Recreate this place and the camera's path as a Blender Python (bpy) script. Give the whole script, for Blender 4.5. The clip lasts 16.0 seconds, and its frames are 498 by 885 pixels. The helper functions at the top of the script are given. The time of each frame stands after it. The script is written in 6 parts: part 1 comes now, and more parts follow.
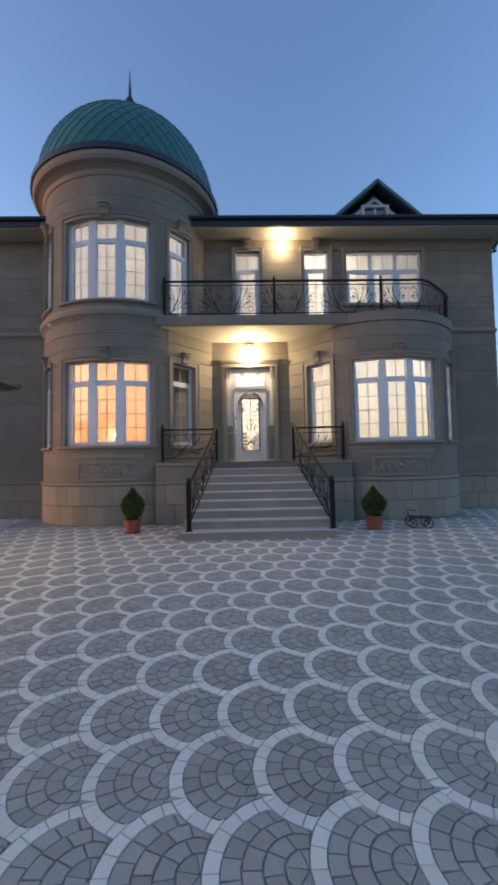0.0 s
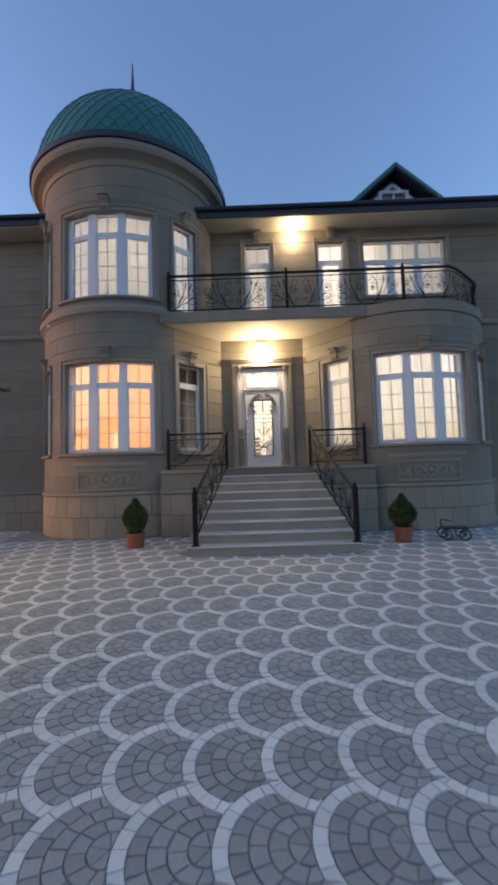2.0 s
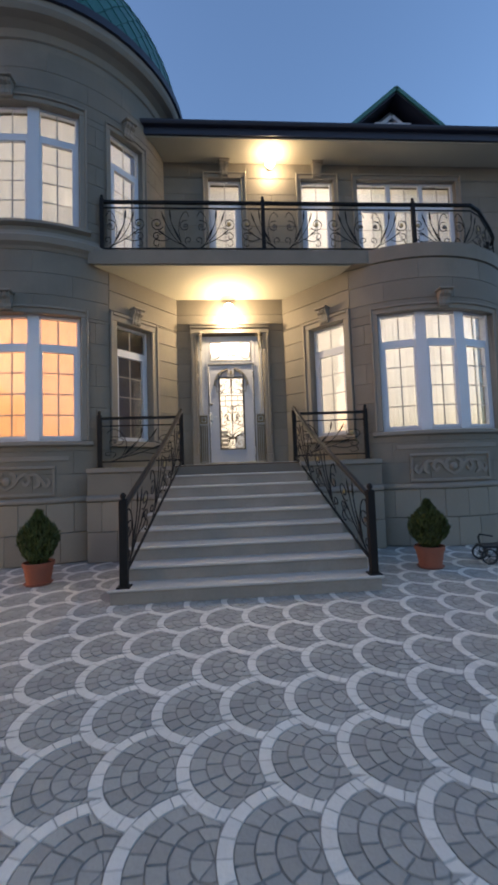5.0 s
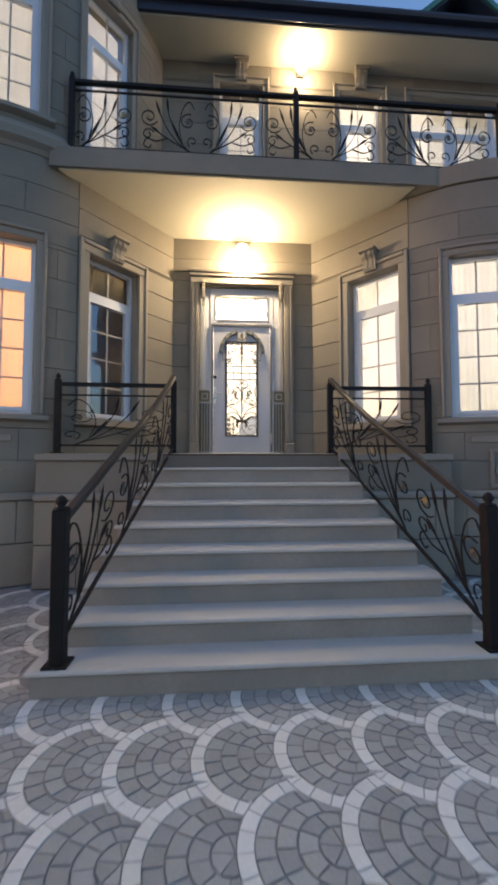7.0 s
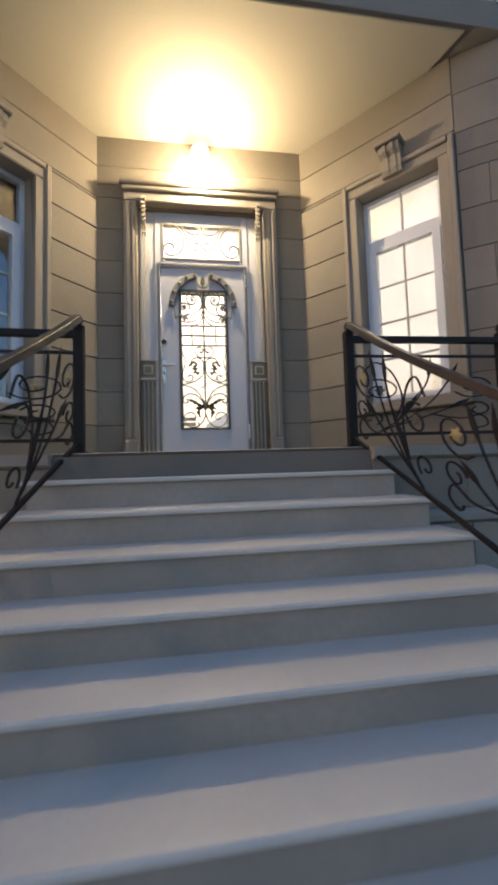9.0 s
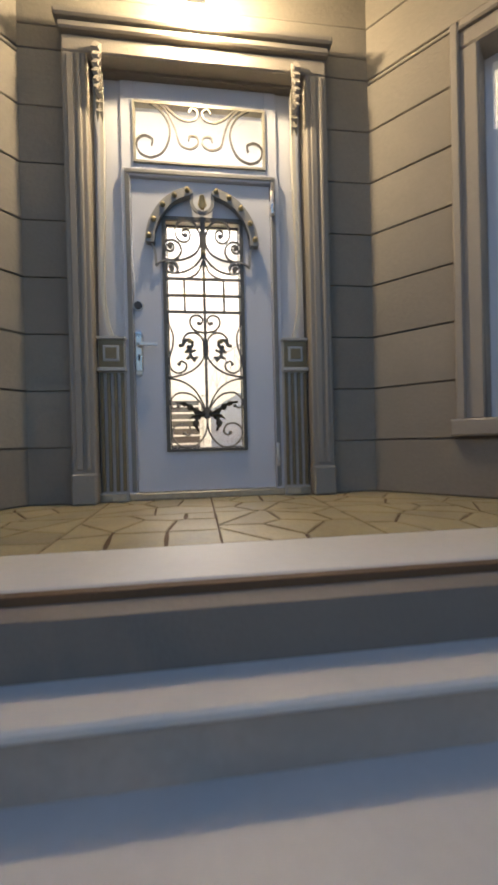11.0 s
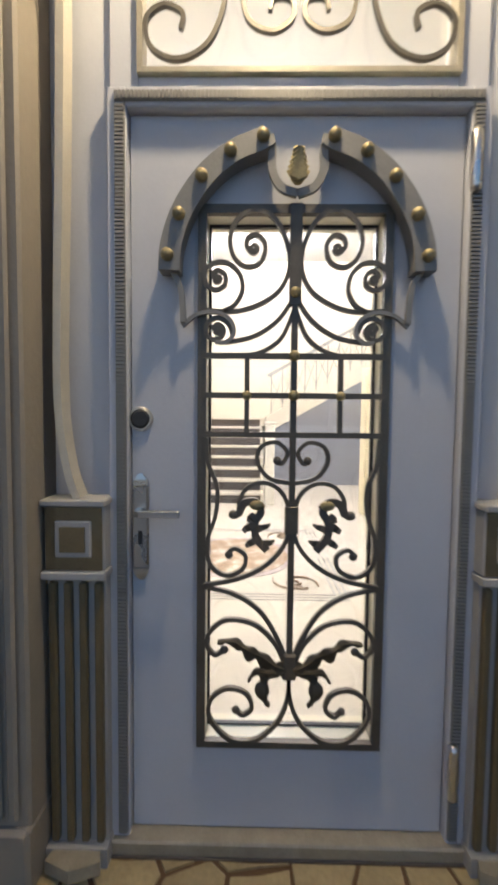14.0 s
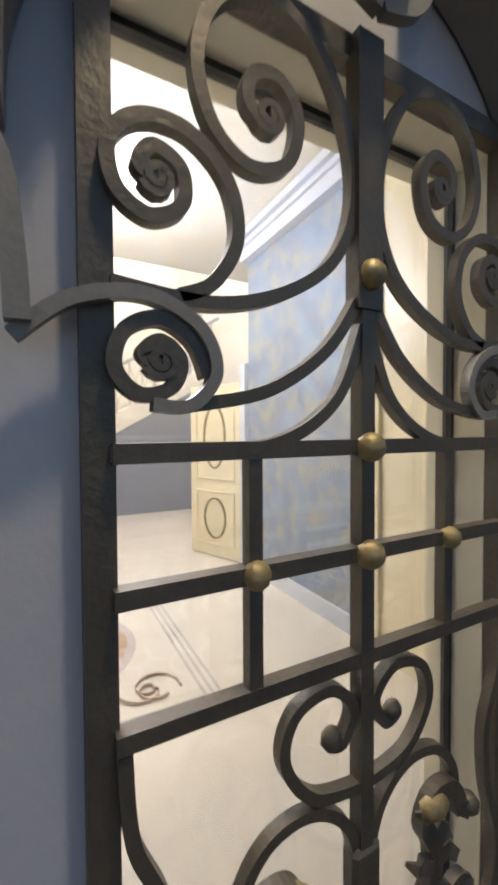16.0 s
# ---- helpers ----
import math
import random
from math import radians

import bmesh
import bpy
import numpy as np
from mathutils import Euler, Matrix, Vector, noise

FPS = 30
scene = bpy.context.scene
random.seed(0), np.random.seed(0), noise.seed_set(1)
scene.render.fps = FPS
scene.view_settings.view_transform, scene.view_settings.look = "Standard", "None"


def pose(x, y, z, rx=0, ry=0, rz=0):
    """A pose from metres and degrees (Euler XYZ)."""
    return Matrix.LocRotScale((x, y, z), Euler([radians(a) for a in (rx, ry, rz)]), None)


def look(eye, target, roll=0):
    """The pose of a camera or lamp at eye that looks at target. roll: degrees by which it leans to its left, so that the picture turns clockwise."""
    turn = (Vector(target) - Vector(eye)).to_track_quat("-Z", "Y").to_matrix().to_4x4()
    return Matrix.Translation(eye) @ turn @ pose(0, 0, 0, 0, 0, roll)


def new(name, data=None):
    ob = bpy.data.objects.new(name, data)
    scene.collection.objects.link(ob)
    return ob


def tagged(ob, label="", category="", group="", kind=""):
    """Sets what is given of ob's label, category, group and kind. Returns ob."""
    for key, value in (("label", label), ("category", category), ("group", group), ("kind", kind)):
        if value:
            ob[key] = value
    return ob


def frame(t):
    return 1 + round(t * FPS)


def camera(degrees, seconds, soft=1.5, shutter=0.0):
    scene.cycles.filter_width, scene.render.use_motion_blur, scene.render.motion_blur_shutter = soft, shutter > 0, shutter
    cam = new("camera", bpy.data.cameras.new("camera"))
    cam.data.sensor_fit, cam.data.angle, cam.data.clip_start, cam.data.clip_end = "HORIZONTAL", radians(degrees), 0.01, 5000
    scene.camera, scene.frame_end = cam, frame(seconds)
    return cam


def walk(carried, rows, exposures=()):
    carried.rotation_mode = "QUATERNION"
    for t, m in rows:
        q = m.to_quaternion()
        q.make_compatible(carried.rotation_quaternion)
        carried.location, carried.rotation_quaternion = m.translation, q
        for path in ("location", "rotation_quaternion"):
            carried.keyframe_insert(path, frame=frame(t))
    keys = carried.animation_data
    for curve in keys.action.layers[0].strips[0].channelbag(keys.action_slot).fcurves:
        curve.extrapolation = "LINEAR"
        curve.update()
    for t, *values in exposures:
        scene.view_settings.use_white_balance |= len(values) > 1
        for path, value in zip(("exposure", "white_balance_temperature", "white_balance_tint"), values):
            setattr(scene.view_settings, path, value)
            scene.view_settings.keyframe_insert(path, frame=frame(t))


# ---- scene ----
cam = camera(64.6, 16.0, soft=3.2, shutter=0.4)
METRES, EYE, TILT, LEAN, TURN = 12.2, 1.5, 0.0, 0.0, -1.3
ROWS = [
    (0.0, 0.0, 0.0, 0.0, 0.05, 2.83, 1.09),
    (0.5, -0.0043, 0.0009, -0.0005, -3.29, 2.72, 2.41),
    (1.0, -0.0003, 0.0147, -0.0005, -1.31, 3.5, 2.38),
    (1.5, 0.0046, 0.0377, -0.0003, 0.31, 3.62, 1.89),
    (2.0, 0.0028, 0.0674, 0.0, 2.14, 3.78, 1.81),
    (2.5, 0.0051, 0.1032, -0.0007, 8.53, 4.32, 0.98),
    (3.0, 0.0056, 0.1346, -0.0021, 5.61, 4.32, 1.64),
    (3.5, 0.0078, 0.168, -0.0019, -7.18, 4.79, 1.58),
    (4.0, 0.0138, 0.2051, -0.0019, -8.94, 4.85, 2.57),
    (4.5, 0.009, 0.2404, -0.0037, -3.05, 4.2, 2.75),
    (7.0, -0.0129, 0.4413, -0.007, -2.99, 2.8, 0.06),
    (7.5, -0.0108, 0.4847, -0.0094, -6.69, 3.14, 0.6),
    (8.0, -0.0082, 0.5247, -0.0088, -4.59, 1.63, 0.97),
    (8.5, -0.0064, 0.57, -0.009, -9.44, -0.17, 0.09),
    (9.0, -0.001, 0.6174, -0.01, -7.06, 3.86, 1.78),
    (9.5, -0.0002, 0.6624, -0.0075, -7.38, 1.42, 1.81),
    (10.0, 0.0043, 0.6992, 0.0051, -9.93, -0.23, 1.84),
    (12.5, 0.003, 0.8237, 0.0732, 0.52, -0.37, 0.64),
    (13.0, 0.0013, 0.8461, 0.0866, 0.5, -2.09, 0.62),
    (13.5, 0.0031, 0.8649, 0.098, 0.65, -0.61, -0.26),
    (14.0, -0.0016, 0.8859, 0.1092, 2.13, -2.99, -0.61),
    (14.5, -0.0118, 0.9053, 0.1207, -0.17, -5.36, -3.79),
    (15.0, -0.0163, 0.9255, 0.1254, 4.31, 1.29, 0.05),
    (15.5, -0.0165, 0.9432, 0.1261, -13.0, 0.37, 0.19),
    (16.0, -0.0191, 0.9537, 0.1261, -26.65, -1.52, 0.27),
]
walk(cam, [(t, pose(0, 0, EYE, TILT, LEAN, TURN) @ pose(METRES * x, METRES * y, METRES * z, 90 + pitch, roll, yaw)) for t, x, y, z, yaw, pitch, roll in ROWS],
     exposures=((0.0, 1.2, 7350, 21), (4.5, 1.2, 7350, 21), (7.0, 1.37, 7300, 20), (10.0, 1.27, 7100, 19), (12.5, 1.0, 6700, 18), (14.0, 0.85, 6650, 18), (15.0, 0.56, 6650, 18), (16.0, 0.45, 6650, 18)))

# ---- world and lamps ----
world = bpy.data.worlds.new("dusk")
scene.world = world
world.use_nodes = True
wn = world.node_tree.nodes
wl = world.node_tree.links
sky = wn.new("ShaderNodeTexSky")
sky.sky_type = "NISHITA"
sky.sun_disc = False
sky.sun_elevation = radians(2.2)
sky.sun_rotation = radians(-88)
sky.air_density = 1.0
sky.dust_density = 1.6
sky.ozone_density = 3.0
wn["Background"].inputs["Strength"].default_value = 0.43
# dusk air: the blue leans a little to violet
dusk = wn.new("ShaderNodeMix")
dusk.data_type, dusk.blend_type = "RGBA", "MULTIPLY"
dusk.inputs[0].default_value = 1.0
dusk.inputs[7].default_value = (1.07, 1.0, 1.0, 1)
wl.new(sky.outputs["Color"], dusk.inputs[6])
wl.new(dusk.outputs[2], wn["Background"].inputs["Color"])


def lamp(name, kind, place, power, colour, size=0.1, target=None):
    data = bpy.data.lights.new(name, kind)
    data.energy, data.color = power, colour
    if kind == "AREA":
        data.size = size
    else:
        data.shadow_soft_size = size
    ob = new(name, data)
    ob.matrix_world = look(place, target) if target else pose(*place)
    return ob


WARM, WHITE = (1.0, 0.85, 0.55), (0.98, 0.96, 0.9)
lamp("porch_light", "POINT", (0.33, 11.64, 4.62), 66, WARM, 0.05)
lamp("facade_light", "POINT", (1.38, 11.72, 8.16), 22, WARM, 0.05)
lamp("hall_light", "POINT", (0.3, 14.9, 4.5), 122, (0.9, 0.95, 1.0), 0.25)
lamp("stairwell_light", "POINT", (0.6, 17.9, 7.3), 210, (0.93, 0.95, 1.0), 0.3)
lamp("garage_light", "POINT", (-4.7, 5.2, 2.62), 44, (1.0, 0.9, 0.72), 0.07)
lamp("dining_light", "AREA", (-3.4, 13.6, 4.7), 70, (1.0, 0.66, 0.40), 1.2, (-3.4, 11.0, 2.6))
lamp("tower_light", "AREA", (-3.4, 13.6, 8.4), 70, WHITE, 1.4, (-3.4, 11.0, 6.6))
lamp("bay_light", "AREA", (4.1, 13.6, 4.8), 75, WHITE, 1.6, (4.1, 11.0, 2.8))
lamp("upper_light", "AREA", (2.6, 14.6, 8.3), 120, WHITE, 2.4, (2.6, 12.0, 6.6))

# ---- materials ----
def mat(name, base, rough=0.6, metal=0.0, vary=0.12, scale=6.0, fine=60.0, bump=0.15, island=0.0, obj=0.0, stain=None, stain_scale=1.2, coat=0.0):
    """A surface with colour variation at two scales, a fine bump, and a shift of tone from piece to piece."""
    m = bpy.data.materials.new(name)
    m.use_nodes = True
    n, l = m.node_tree.nodes, m.node_tree.links
    b = n["Principled BSDF"]
    b.inputs["Metallic"].default_value = metal
    b.inputs["Coat Weight"].default_value = coat
    tc = n.new("ShaderNodeTexCoord")
    geo = n.new("ShaderNodeNewGeometry")

    def noise_tex(sc, detail=4.0):
        t = n.new("ShaderNodeTexNoise")
        t.inputs["Scale"].default_value, t.inputs["Detail"].default_value = sc, detail
        l.new(geo.outputs["Position"], t.inputs["Vector"])
        return t.outputs["Fac"]

    def math_node(op, a, c):
        k = n.new("ShaderNodeMath")
        k.operation = op
        for slot, v in ((0, a), (1, c)):
            if isinstance(v, (int, float)):
                k.inputs[slot].default_value = v
            else:
                l.new(v, k.inputs[slot])
        return k.outputs[0]

    big, small = noise_tex(scale), noise_tex(fine, 6.0)
    v = math_node("ADD", math_node("MULTIPLY", math_node("SUBTRACT", big, 0.5), 2.4 * vary), math_node("MULTIPLY", math_node("SUBTRACT", small, 0.5), 1.4 * vary))
    if obj:
        info = n.new("ShaderNodeObjectInfo")
        v = math_node("ADD", v, math_node("MULTIPLY", math_node("SUBTRACT", info.outputs["Random"], 0.5), 2 * obj))
    if island:
        v = math_node("ADD", v, math_node("MULTIPLY", math_node("SUBTRACT", geo.outputs["Random Per Island"], 0.5), 2 * island))
    v = math_node("ADD", v, 1.0)
    mul = n.new("ShaderNodeMix")
    mul.data_type, mul.blend_type = "RGBA", "MULTIPLY"
    mul.inputs[0].default_value = 1.0
    mul.inputs[6].default_value = (*base, 1)
    l.new(v, mul.inputs[7])
    out = mul.outputs[2]
    if stain:
        st = n.new("ShaderNodeMix")
        st.data_type = "RGBA"
        ramp = n.new("ShaderNodeMapRange")
        ramp.inputs["From Min"].default_value, ramp.inputs["From Max"].default_value = 0.45, 0.7
        l.new(noise_tex(stain_scale, 8.0), ramp.inputs["Value"])
        l.new(ramp.outputs[0], st.inputs[0])
        l.new(out, st.inputs[6])
        st.inputs[7].default_value = (*stain, 1)
        out = st.outputs[2]
    l.new(out, b.inputs["Base Color"])
    r = math_node("ADD", math_node("MULTIPLY", math_node("SUBTRACT", big, 0.5), 0.25), rough)
    l.new(r, b.inputs["Roughness"])
    if bump:
        bp = n.new("ShaderNodeBump")
        bp.inputs["Strength"].default_value, bp.inputs["Distance"].default_value = bump, 0.01
        l.new(small, bp.inputs["Height"])
        l.new(bp.outputs["Normal"], b.inputs["Normal"])
    return m


def glass_mat(name, tint=(1, 1, 1)):
    m = bpy.data.materials.new(name)
    m.use_nodes = True
    n, l = m.node_tree.nodes, m.node_tree.links
    n.remove(n["Principled BSDF"])
    tr, gl, mx, fr, pw, ad = n.new("ShaderNodeBsdfTransparent"), n.new("ShaderNodeBsdfGlossy"), n.new("ShaderNodeMixShader"), n.new("ShaderNodeLayerWeight"), n.new("ShaderNodeMath"), n.new("ShaderNodeMath")
    tr.inputs[0].default_value = (*tint, 1)
    gl.inputs["Roughness"].default_value = 0.02
    pw.operation, ad.operation = "POWER", "MULTIPLY_ADD"
    pw.inputs[1].default_value = 3.0
    ad.inputs[1].default_value, ad.inputs[2].default_value = 0.7, 0.085
    l.new(fr.outputs["Facing"], pw.inputs[0])
    l.new(pw.outputs[0], ad.inputs[0])
    l.new(ad.outputs[0], mx.inputs[0])
    l.new(tr.outputs[0], mx.inputs[1])
    l.new(gl.outputs[0], mx.inputs[2])
    l.new(mx.outputs[0], n["Material Output"].inputs["Surface"])
    return m


def sheer_mat(name, colour, open_part=0.12):
    """Sheer curtain cloth: light passes through it and scatters."""
    m = bpy.data.materials.new(name)
    m.use_nodes = True
    n, l = m.node_tree.nodes, m.node_tree.links
    n.remove(n["Principled BSDF"])
    df, tl, tp = n.new("ShaderNodeBsdfDiffuse"), n.new("ShaderNodeBsdfTranslucent"), n.new("ShaderNodeBsdfTransparent")
    a, b = n.new("ShaderNodeMixShader"), n.new("ShaderNodeMixShader")
    wv, geo, rr = n.new("ShaderNodeTexNoise"), n.new("ShaderNodeNewGeometry"), n.new("ShaderNodeMix")
    wv.inputs["Scale"].default_value = 5.0
    l.new(geo.outputs["Position"], wv.inputs["Vector"])
    rr.data_type = "RGBA"
    l.new(wv.outputs["Fac"], rr.inputs[0])
    rr.inputs[6].default_value = (*[c * 0.9 for c in colour], 1)
    rr.inputs[7].default_value = (*colour, 1)
    l.new(rr.outputs[2], df.inputs[0])
    l.new(rr.outputs[2], tl.inputs[0])
    a.inputs[0].default_value, b.inputs[0].default_value = 0.65, open_part
    l.new(df.outputs[0], a.inputs[1])
    l.new(tl.outputs[0], a.inputs[2])
    l.new(a.outputs[0], b.inputs[1])
    l.new(tp.outputs[0], b.inputs[2])
    l.new(b.outputs[0], n["Material Output"].inputs["Surface"])
    return m


def glow_mat(name, colour, power):
    m = bpy.data.materials.new(name)
    m.use_nodes = True
    b = m.node_tree.nodes["Principled BSDF"]
    b.inputs["Emission Color"].default_value = (*colour, 1)
    b.inputs["Emission Strength"].default_value = power
    return m


STONE = mat("limestone", (0.2, 0.174, 0.138), 0.75, vary=0.17, scale=1.6, fine=45, bump=0.25, obj=0.10, stain=(0.17, 0.148, 0.118))
JOINT = mat("stone_backing", (0.15, 0.132, 0.11), 0.85, vary=0.1)
TRIM = mat("carved_limestone", (0.238, 0.207, 0.17), 0.7, vary=0.09, scale=3, fine=50, bump=0.2)
PLINTH = mat("plinth_stone", (0.265, 0.23, 0.184), 0.75, vary=0.12, scale=2.0, fine=40, bump=0.35, obj=0.09)
# one step stone in two tones: light from above is in the tread colour
STEP_LIT = mat("step_marble_lit", (0.47, 0.447, 0.405), 0.5, vary=0.08, scale=2.2, fine=30, bump=0.06)
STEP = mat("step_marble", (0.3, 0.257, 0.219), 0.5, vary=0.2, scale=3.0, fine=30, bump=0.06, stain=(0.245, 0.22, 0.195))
PLASTER = mat("soffit_plaster", (0.42, 0.39, 0.31), 0.8, vary=0.05, scale=1.5, bump=0.05)
ROOF = mat("dark_metal_roof", (0.018, 0.02, 0.035), 0.45, vary=0.1, bump=0.05)
TEAL = mat("teal_shingle", (0.010, 0.135, 0.125), 0.4, metal=0.0, vary=0.14, scale=3.0, fine=40, bump=0.06, island=0.03, obj=0.03)
TEAL_EDGE = mat("green_verge", (0.03, 0.16, 0.13), 0.45, vary=0.1)
PVC = mat("white_pvc", (0.58, 0.61, 0.66), 0.35, vary=0.03, bump=0.02)
IRON = mat("black_iron", (0.011, 0.01, 0.01), 0.58, metal=0.0, vary=0.25, scale=14, fine=120, bump=0.2)
IRON.node_tree.nodes["Principled BSDF"].inputs["Specular IOR Level"].default_value = 0.2
IRON_BROWN = mat("bronzed_iron", (0.11, 0.098, 0.082), 0.45, metal=0.5, vary=0.25, scale=14, fine=140, bump=0.14)
HANDRAIL = mat("rubbed_bronze_rail", (0.055, 0.05, 0.045), 0.34, metal=0.5, vary=0.2, scale=10, fine=120, bump=0.15)
GOLD = mat("rubbed_gold_paint", (0.30, 0.245, 0.13), 0.5, metal=0.45, vary=0.3, scale=30, fine=140, bump=0.2)
COBBLE = mat("grey_cobble", (0.3, 0.291, 0.262), 0.8, vary=0.16, scale=2.0, fine=70, bump=0.35, island=0.16, obj=0.16)
SETT = mat("pale_sett", (0.68, 0.652, 0.585), 0.75, vary=0.10, scale=2.5, fine=70, bump=0.3, island=0.07, obj=0.07)
GROUT = mat("sand_bed", (0.26, 0.248, 0.23), 0.95, vary=0.2, fine=90, bump=0.3)
FLAG = mat("sandstone_flag", (0.3, 0.245, 0.135), 0.42, vary=0.42, scale=6, fine=60, bump=0.2, island=0.10, obj=0.12)
FLAG_JOINT = mat("flag_joint", (0.10, 0.056, 0.025), 0.8, vary=0.2)
DOOR_PAINT = mat("grey_door_paint", (0.46, 0.475, 0.52), 0.42, vary=0.05, scale=2.0, fine=90, bump=0.06)
HOOD = mat("grey_bronze_paint", (0.21, 0.205, 0.195), 0.5, metal=0.15, vary=0.14, scale=14, fine=110, bump=0.1)
FLUTE = mat("dull_gilt", (0.16, 0.125, 0.07), 0.5, metal=0.4, vary=0.2, scale=20, fine=120, bump=0.15)
BRONZE_TRIM = mat("bronze_trim", (0.33, 0.30, 0.235), 0.42, metal=0.3, vary=0.2, scale=20, fine=120, bump=0.15)
STRIP = mat("pale_bronze_strip", (0.5, 0.465, 0.385), 0.45, metal=0.2, vary=0.12, scale=14, fine=110, bump=0.1)
PEDESTAL = mat("grey_pedestal_paint", (0.33, 0.325, 0.315), 0.5, vary=0.12, scale=5, fine=90, bump=0.1)
CHROME = mat("satin_steel", (0.6, 0.58, 0.55), 0.3, metal=1.0, vary=0.08, bump=0.03)
BLACKGATE = mat("black_sheet_metal", (0.008, 0.008, 0.009), 0.7, vary=0.2, bump=0.05)
DARK = mat("dark_plastic", (0.02, 0.02, 0.022), 0.4, vary=0.1)
TERRACOTTA = mat("terracotta", (0.28, 0.085, 0.05), 0.75, vary=0.16, scale=8, fine=60, bump=0.2)
SOIL = mat("soil", (0.04, 0.028, 0.02), 0.95, vary=0.3, fine=90, bump=0.6)
LEAF = mat("conifer_leaf", (0.055, 0.075, 0.018), 0.6, vary=0.35, scale=9, fine=60, bump=0.0, island=0.3)
BARK = mat("bark", (0.09, 0.06, 0.04), 0.9, vary=0.25, fine=80, bump=0.5)
INNER = mat("interior_paint", (0.78, 0.74, 0.64), 0.7, vary=0.03, bump=0.03)
INNER_WARM = mat("interior_peach", (0.80, 0.62, 0.42), 0.7, vary=0.05, bump=0.03)
HALL_FLOOR = mat("polished_marble", (0.72, 0.67, 0.58), 0.2, vary=0.06, scale=1.4, fine=12, bump=0.0)
BARS = mat("grey_glazing_bar", (0.34, 0.33, 0.31), 0.4, vary=0.05, bump=0.02)
GLASS = glass_mat("window_glass")
SHEER = sheer_mat("sheer_white", (0.86, 0.85, 0.78))
SHEER_WARM = sheer_mat("sheer_peach", (0.88, 0.72, 0.56))
BULB = glow_mat("lamp_glow", (1.0, 0.81, 0.51), 14.0)

# ---- mesh helpers ----
def mesh_of(name, verts, faces, material, smooth=False):
    me = bpy.data.meshes.new(name)
    me.from_pydata(verts, [], faces)
    me.materials.append(material)
    if smooth:
        me.shade_smooth()
    return me


def thing(name, place=(0, 0, 0), turn=0.0, label="", category="", group="", kind=""):
    """An empty at a thing's base, under which its parts hang."""
    ob = new(name)
    ob.empty_display_size = 0.1
    ob.matrix_basis = pose(*place, 0, 0, turn)
    return tagged(ob, label, category, group, kind)


def part(name, bm, material, parent=None, label="", smooth=False, bevel=0.0):
    """Link a bmesh as one mesh object under a thing, in the thing's own space."""
    me = bpy.data.meshes.new(name)
    if bevel:
        bmesh.ops.bevel(bm, geom=list(bm.edges), offset=bevel, segments=1, affect="EDGES", clamp_overlap=True)
    bmesh.ops.recalc_face_normals(bm, faces=list(bm.faces))
    bm.to_mesh(me)
    bm.free()
    me.materials.append(material)
    if smooth:
        me.shade_smooth()
    ob = new(name, me)
    ob.parent = parent
    return tagged(ob, label)


def box(bm, x0, x1, y0, y1, z0, z1, m=None):
    vs = [bm.verts.new((x, y, z)) for x in (x0, x1) for y in (y0, y1) for z in (z0, z1)]
    for f in ((0, 1, 3, 2), (4, 6, 7, 5), (0, 4, 5, 1), (2, 3, 7, 6), (0, 2, 6, 4), (1, 5, 7, 3)):
        bm.faces.new([vs[i] for i in f])
    if m is not None:
        bmesh.ops.transform(bm, matrix=m, verts=vs)
    return bm


def boxes(*rows):
    bm = bmesh.new()
    for r in rows:
        box(bm, *r)
    return bm


def lathe(bm, profile, seg=24, centre=(0, 0, 0), squash=1.0, a0=0.0, a1=360.0):
    """Turn a profile of (radius, height) about the upright axis."""
    full = abs(a1 - a0) >= 360
    n = seg if full else seg + 1
    rings = []
    for r, z in profile:
        ring = []
        for i in range(n):
            a = radians(a0 + (a1 - a0) * i / seg)
            ring.append(bm.verts.new((centre[0] + r * math.sin(a), centre[1] - r * math.cos(a) * squash, centre[2] + z)))
        rings.append(ring)
    for lo, hi in zip(rings, rings[1:]):
        for i in range(seg):
            j = (i + 1) % n
            bm.faces.new((lo[i], lo[j], hi[j], hi[i]))
    if full:
        for ring in (rings[0], rings[-1]):
            bm.faces.new(ring)
    return bm


def bar(bm, pts, half_w, half_t, normal=(0, -1, 0), taper=None):
    """Sweep a flat or square bar along points; half_w lies across the path, half_t along the normal."""
    nrm = Vector(normal).normalized()
    pts = [Vector(p) for p in pts]
    rings = []
    for i, p in enumerate(pts):
        d = (pts[min(i + 1, len(pts) - 1)] - pts[max(i - 1, 0)]).normalized()
        side = d.cross(nrm)
        side = side.normalized() if side.length > 1e-6 else Vector((1, 0, 0))
        up = side.cross(d).normalized()
        k = taper[i] if taper else 1.0
        rings.append([bm.verts.new(p + side * (half_w * k * a) + up * (half_t * k * c)) for a, c in ((-1, -1), (1, -1), (1, 1), (-1, 1))])
    for lo, hi in zip(rings, rings[1:]):
        for i in range(4):
            j = (i + 1) % 4
            bm.faces.new((lo[i], lo[j], hi[j], hi[i]))
    bm.faces.new(rings[0])
    bm.faces.new(rings[-1])
    return bm


def ball(bm, c, r, seg=10, squash=(1, 1, 1)):
    m = Matrix.Translation(c) @ Matrix.Diagonal((*squash, 1))
    bmesh.ops.create_uvsphere(bm, u_segments=seg, v_segments=max(5, seg // 2 + 1), radius=r, matrix=m)
    return bm


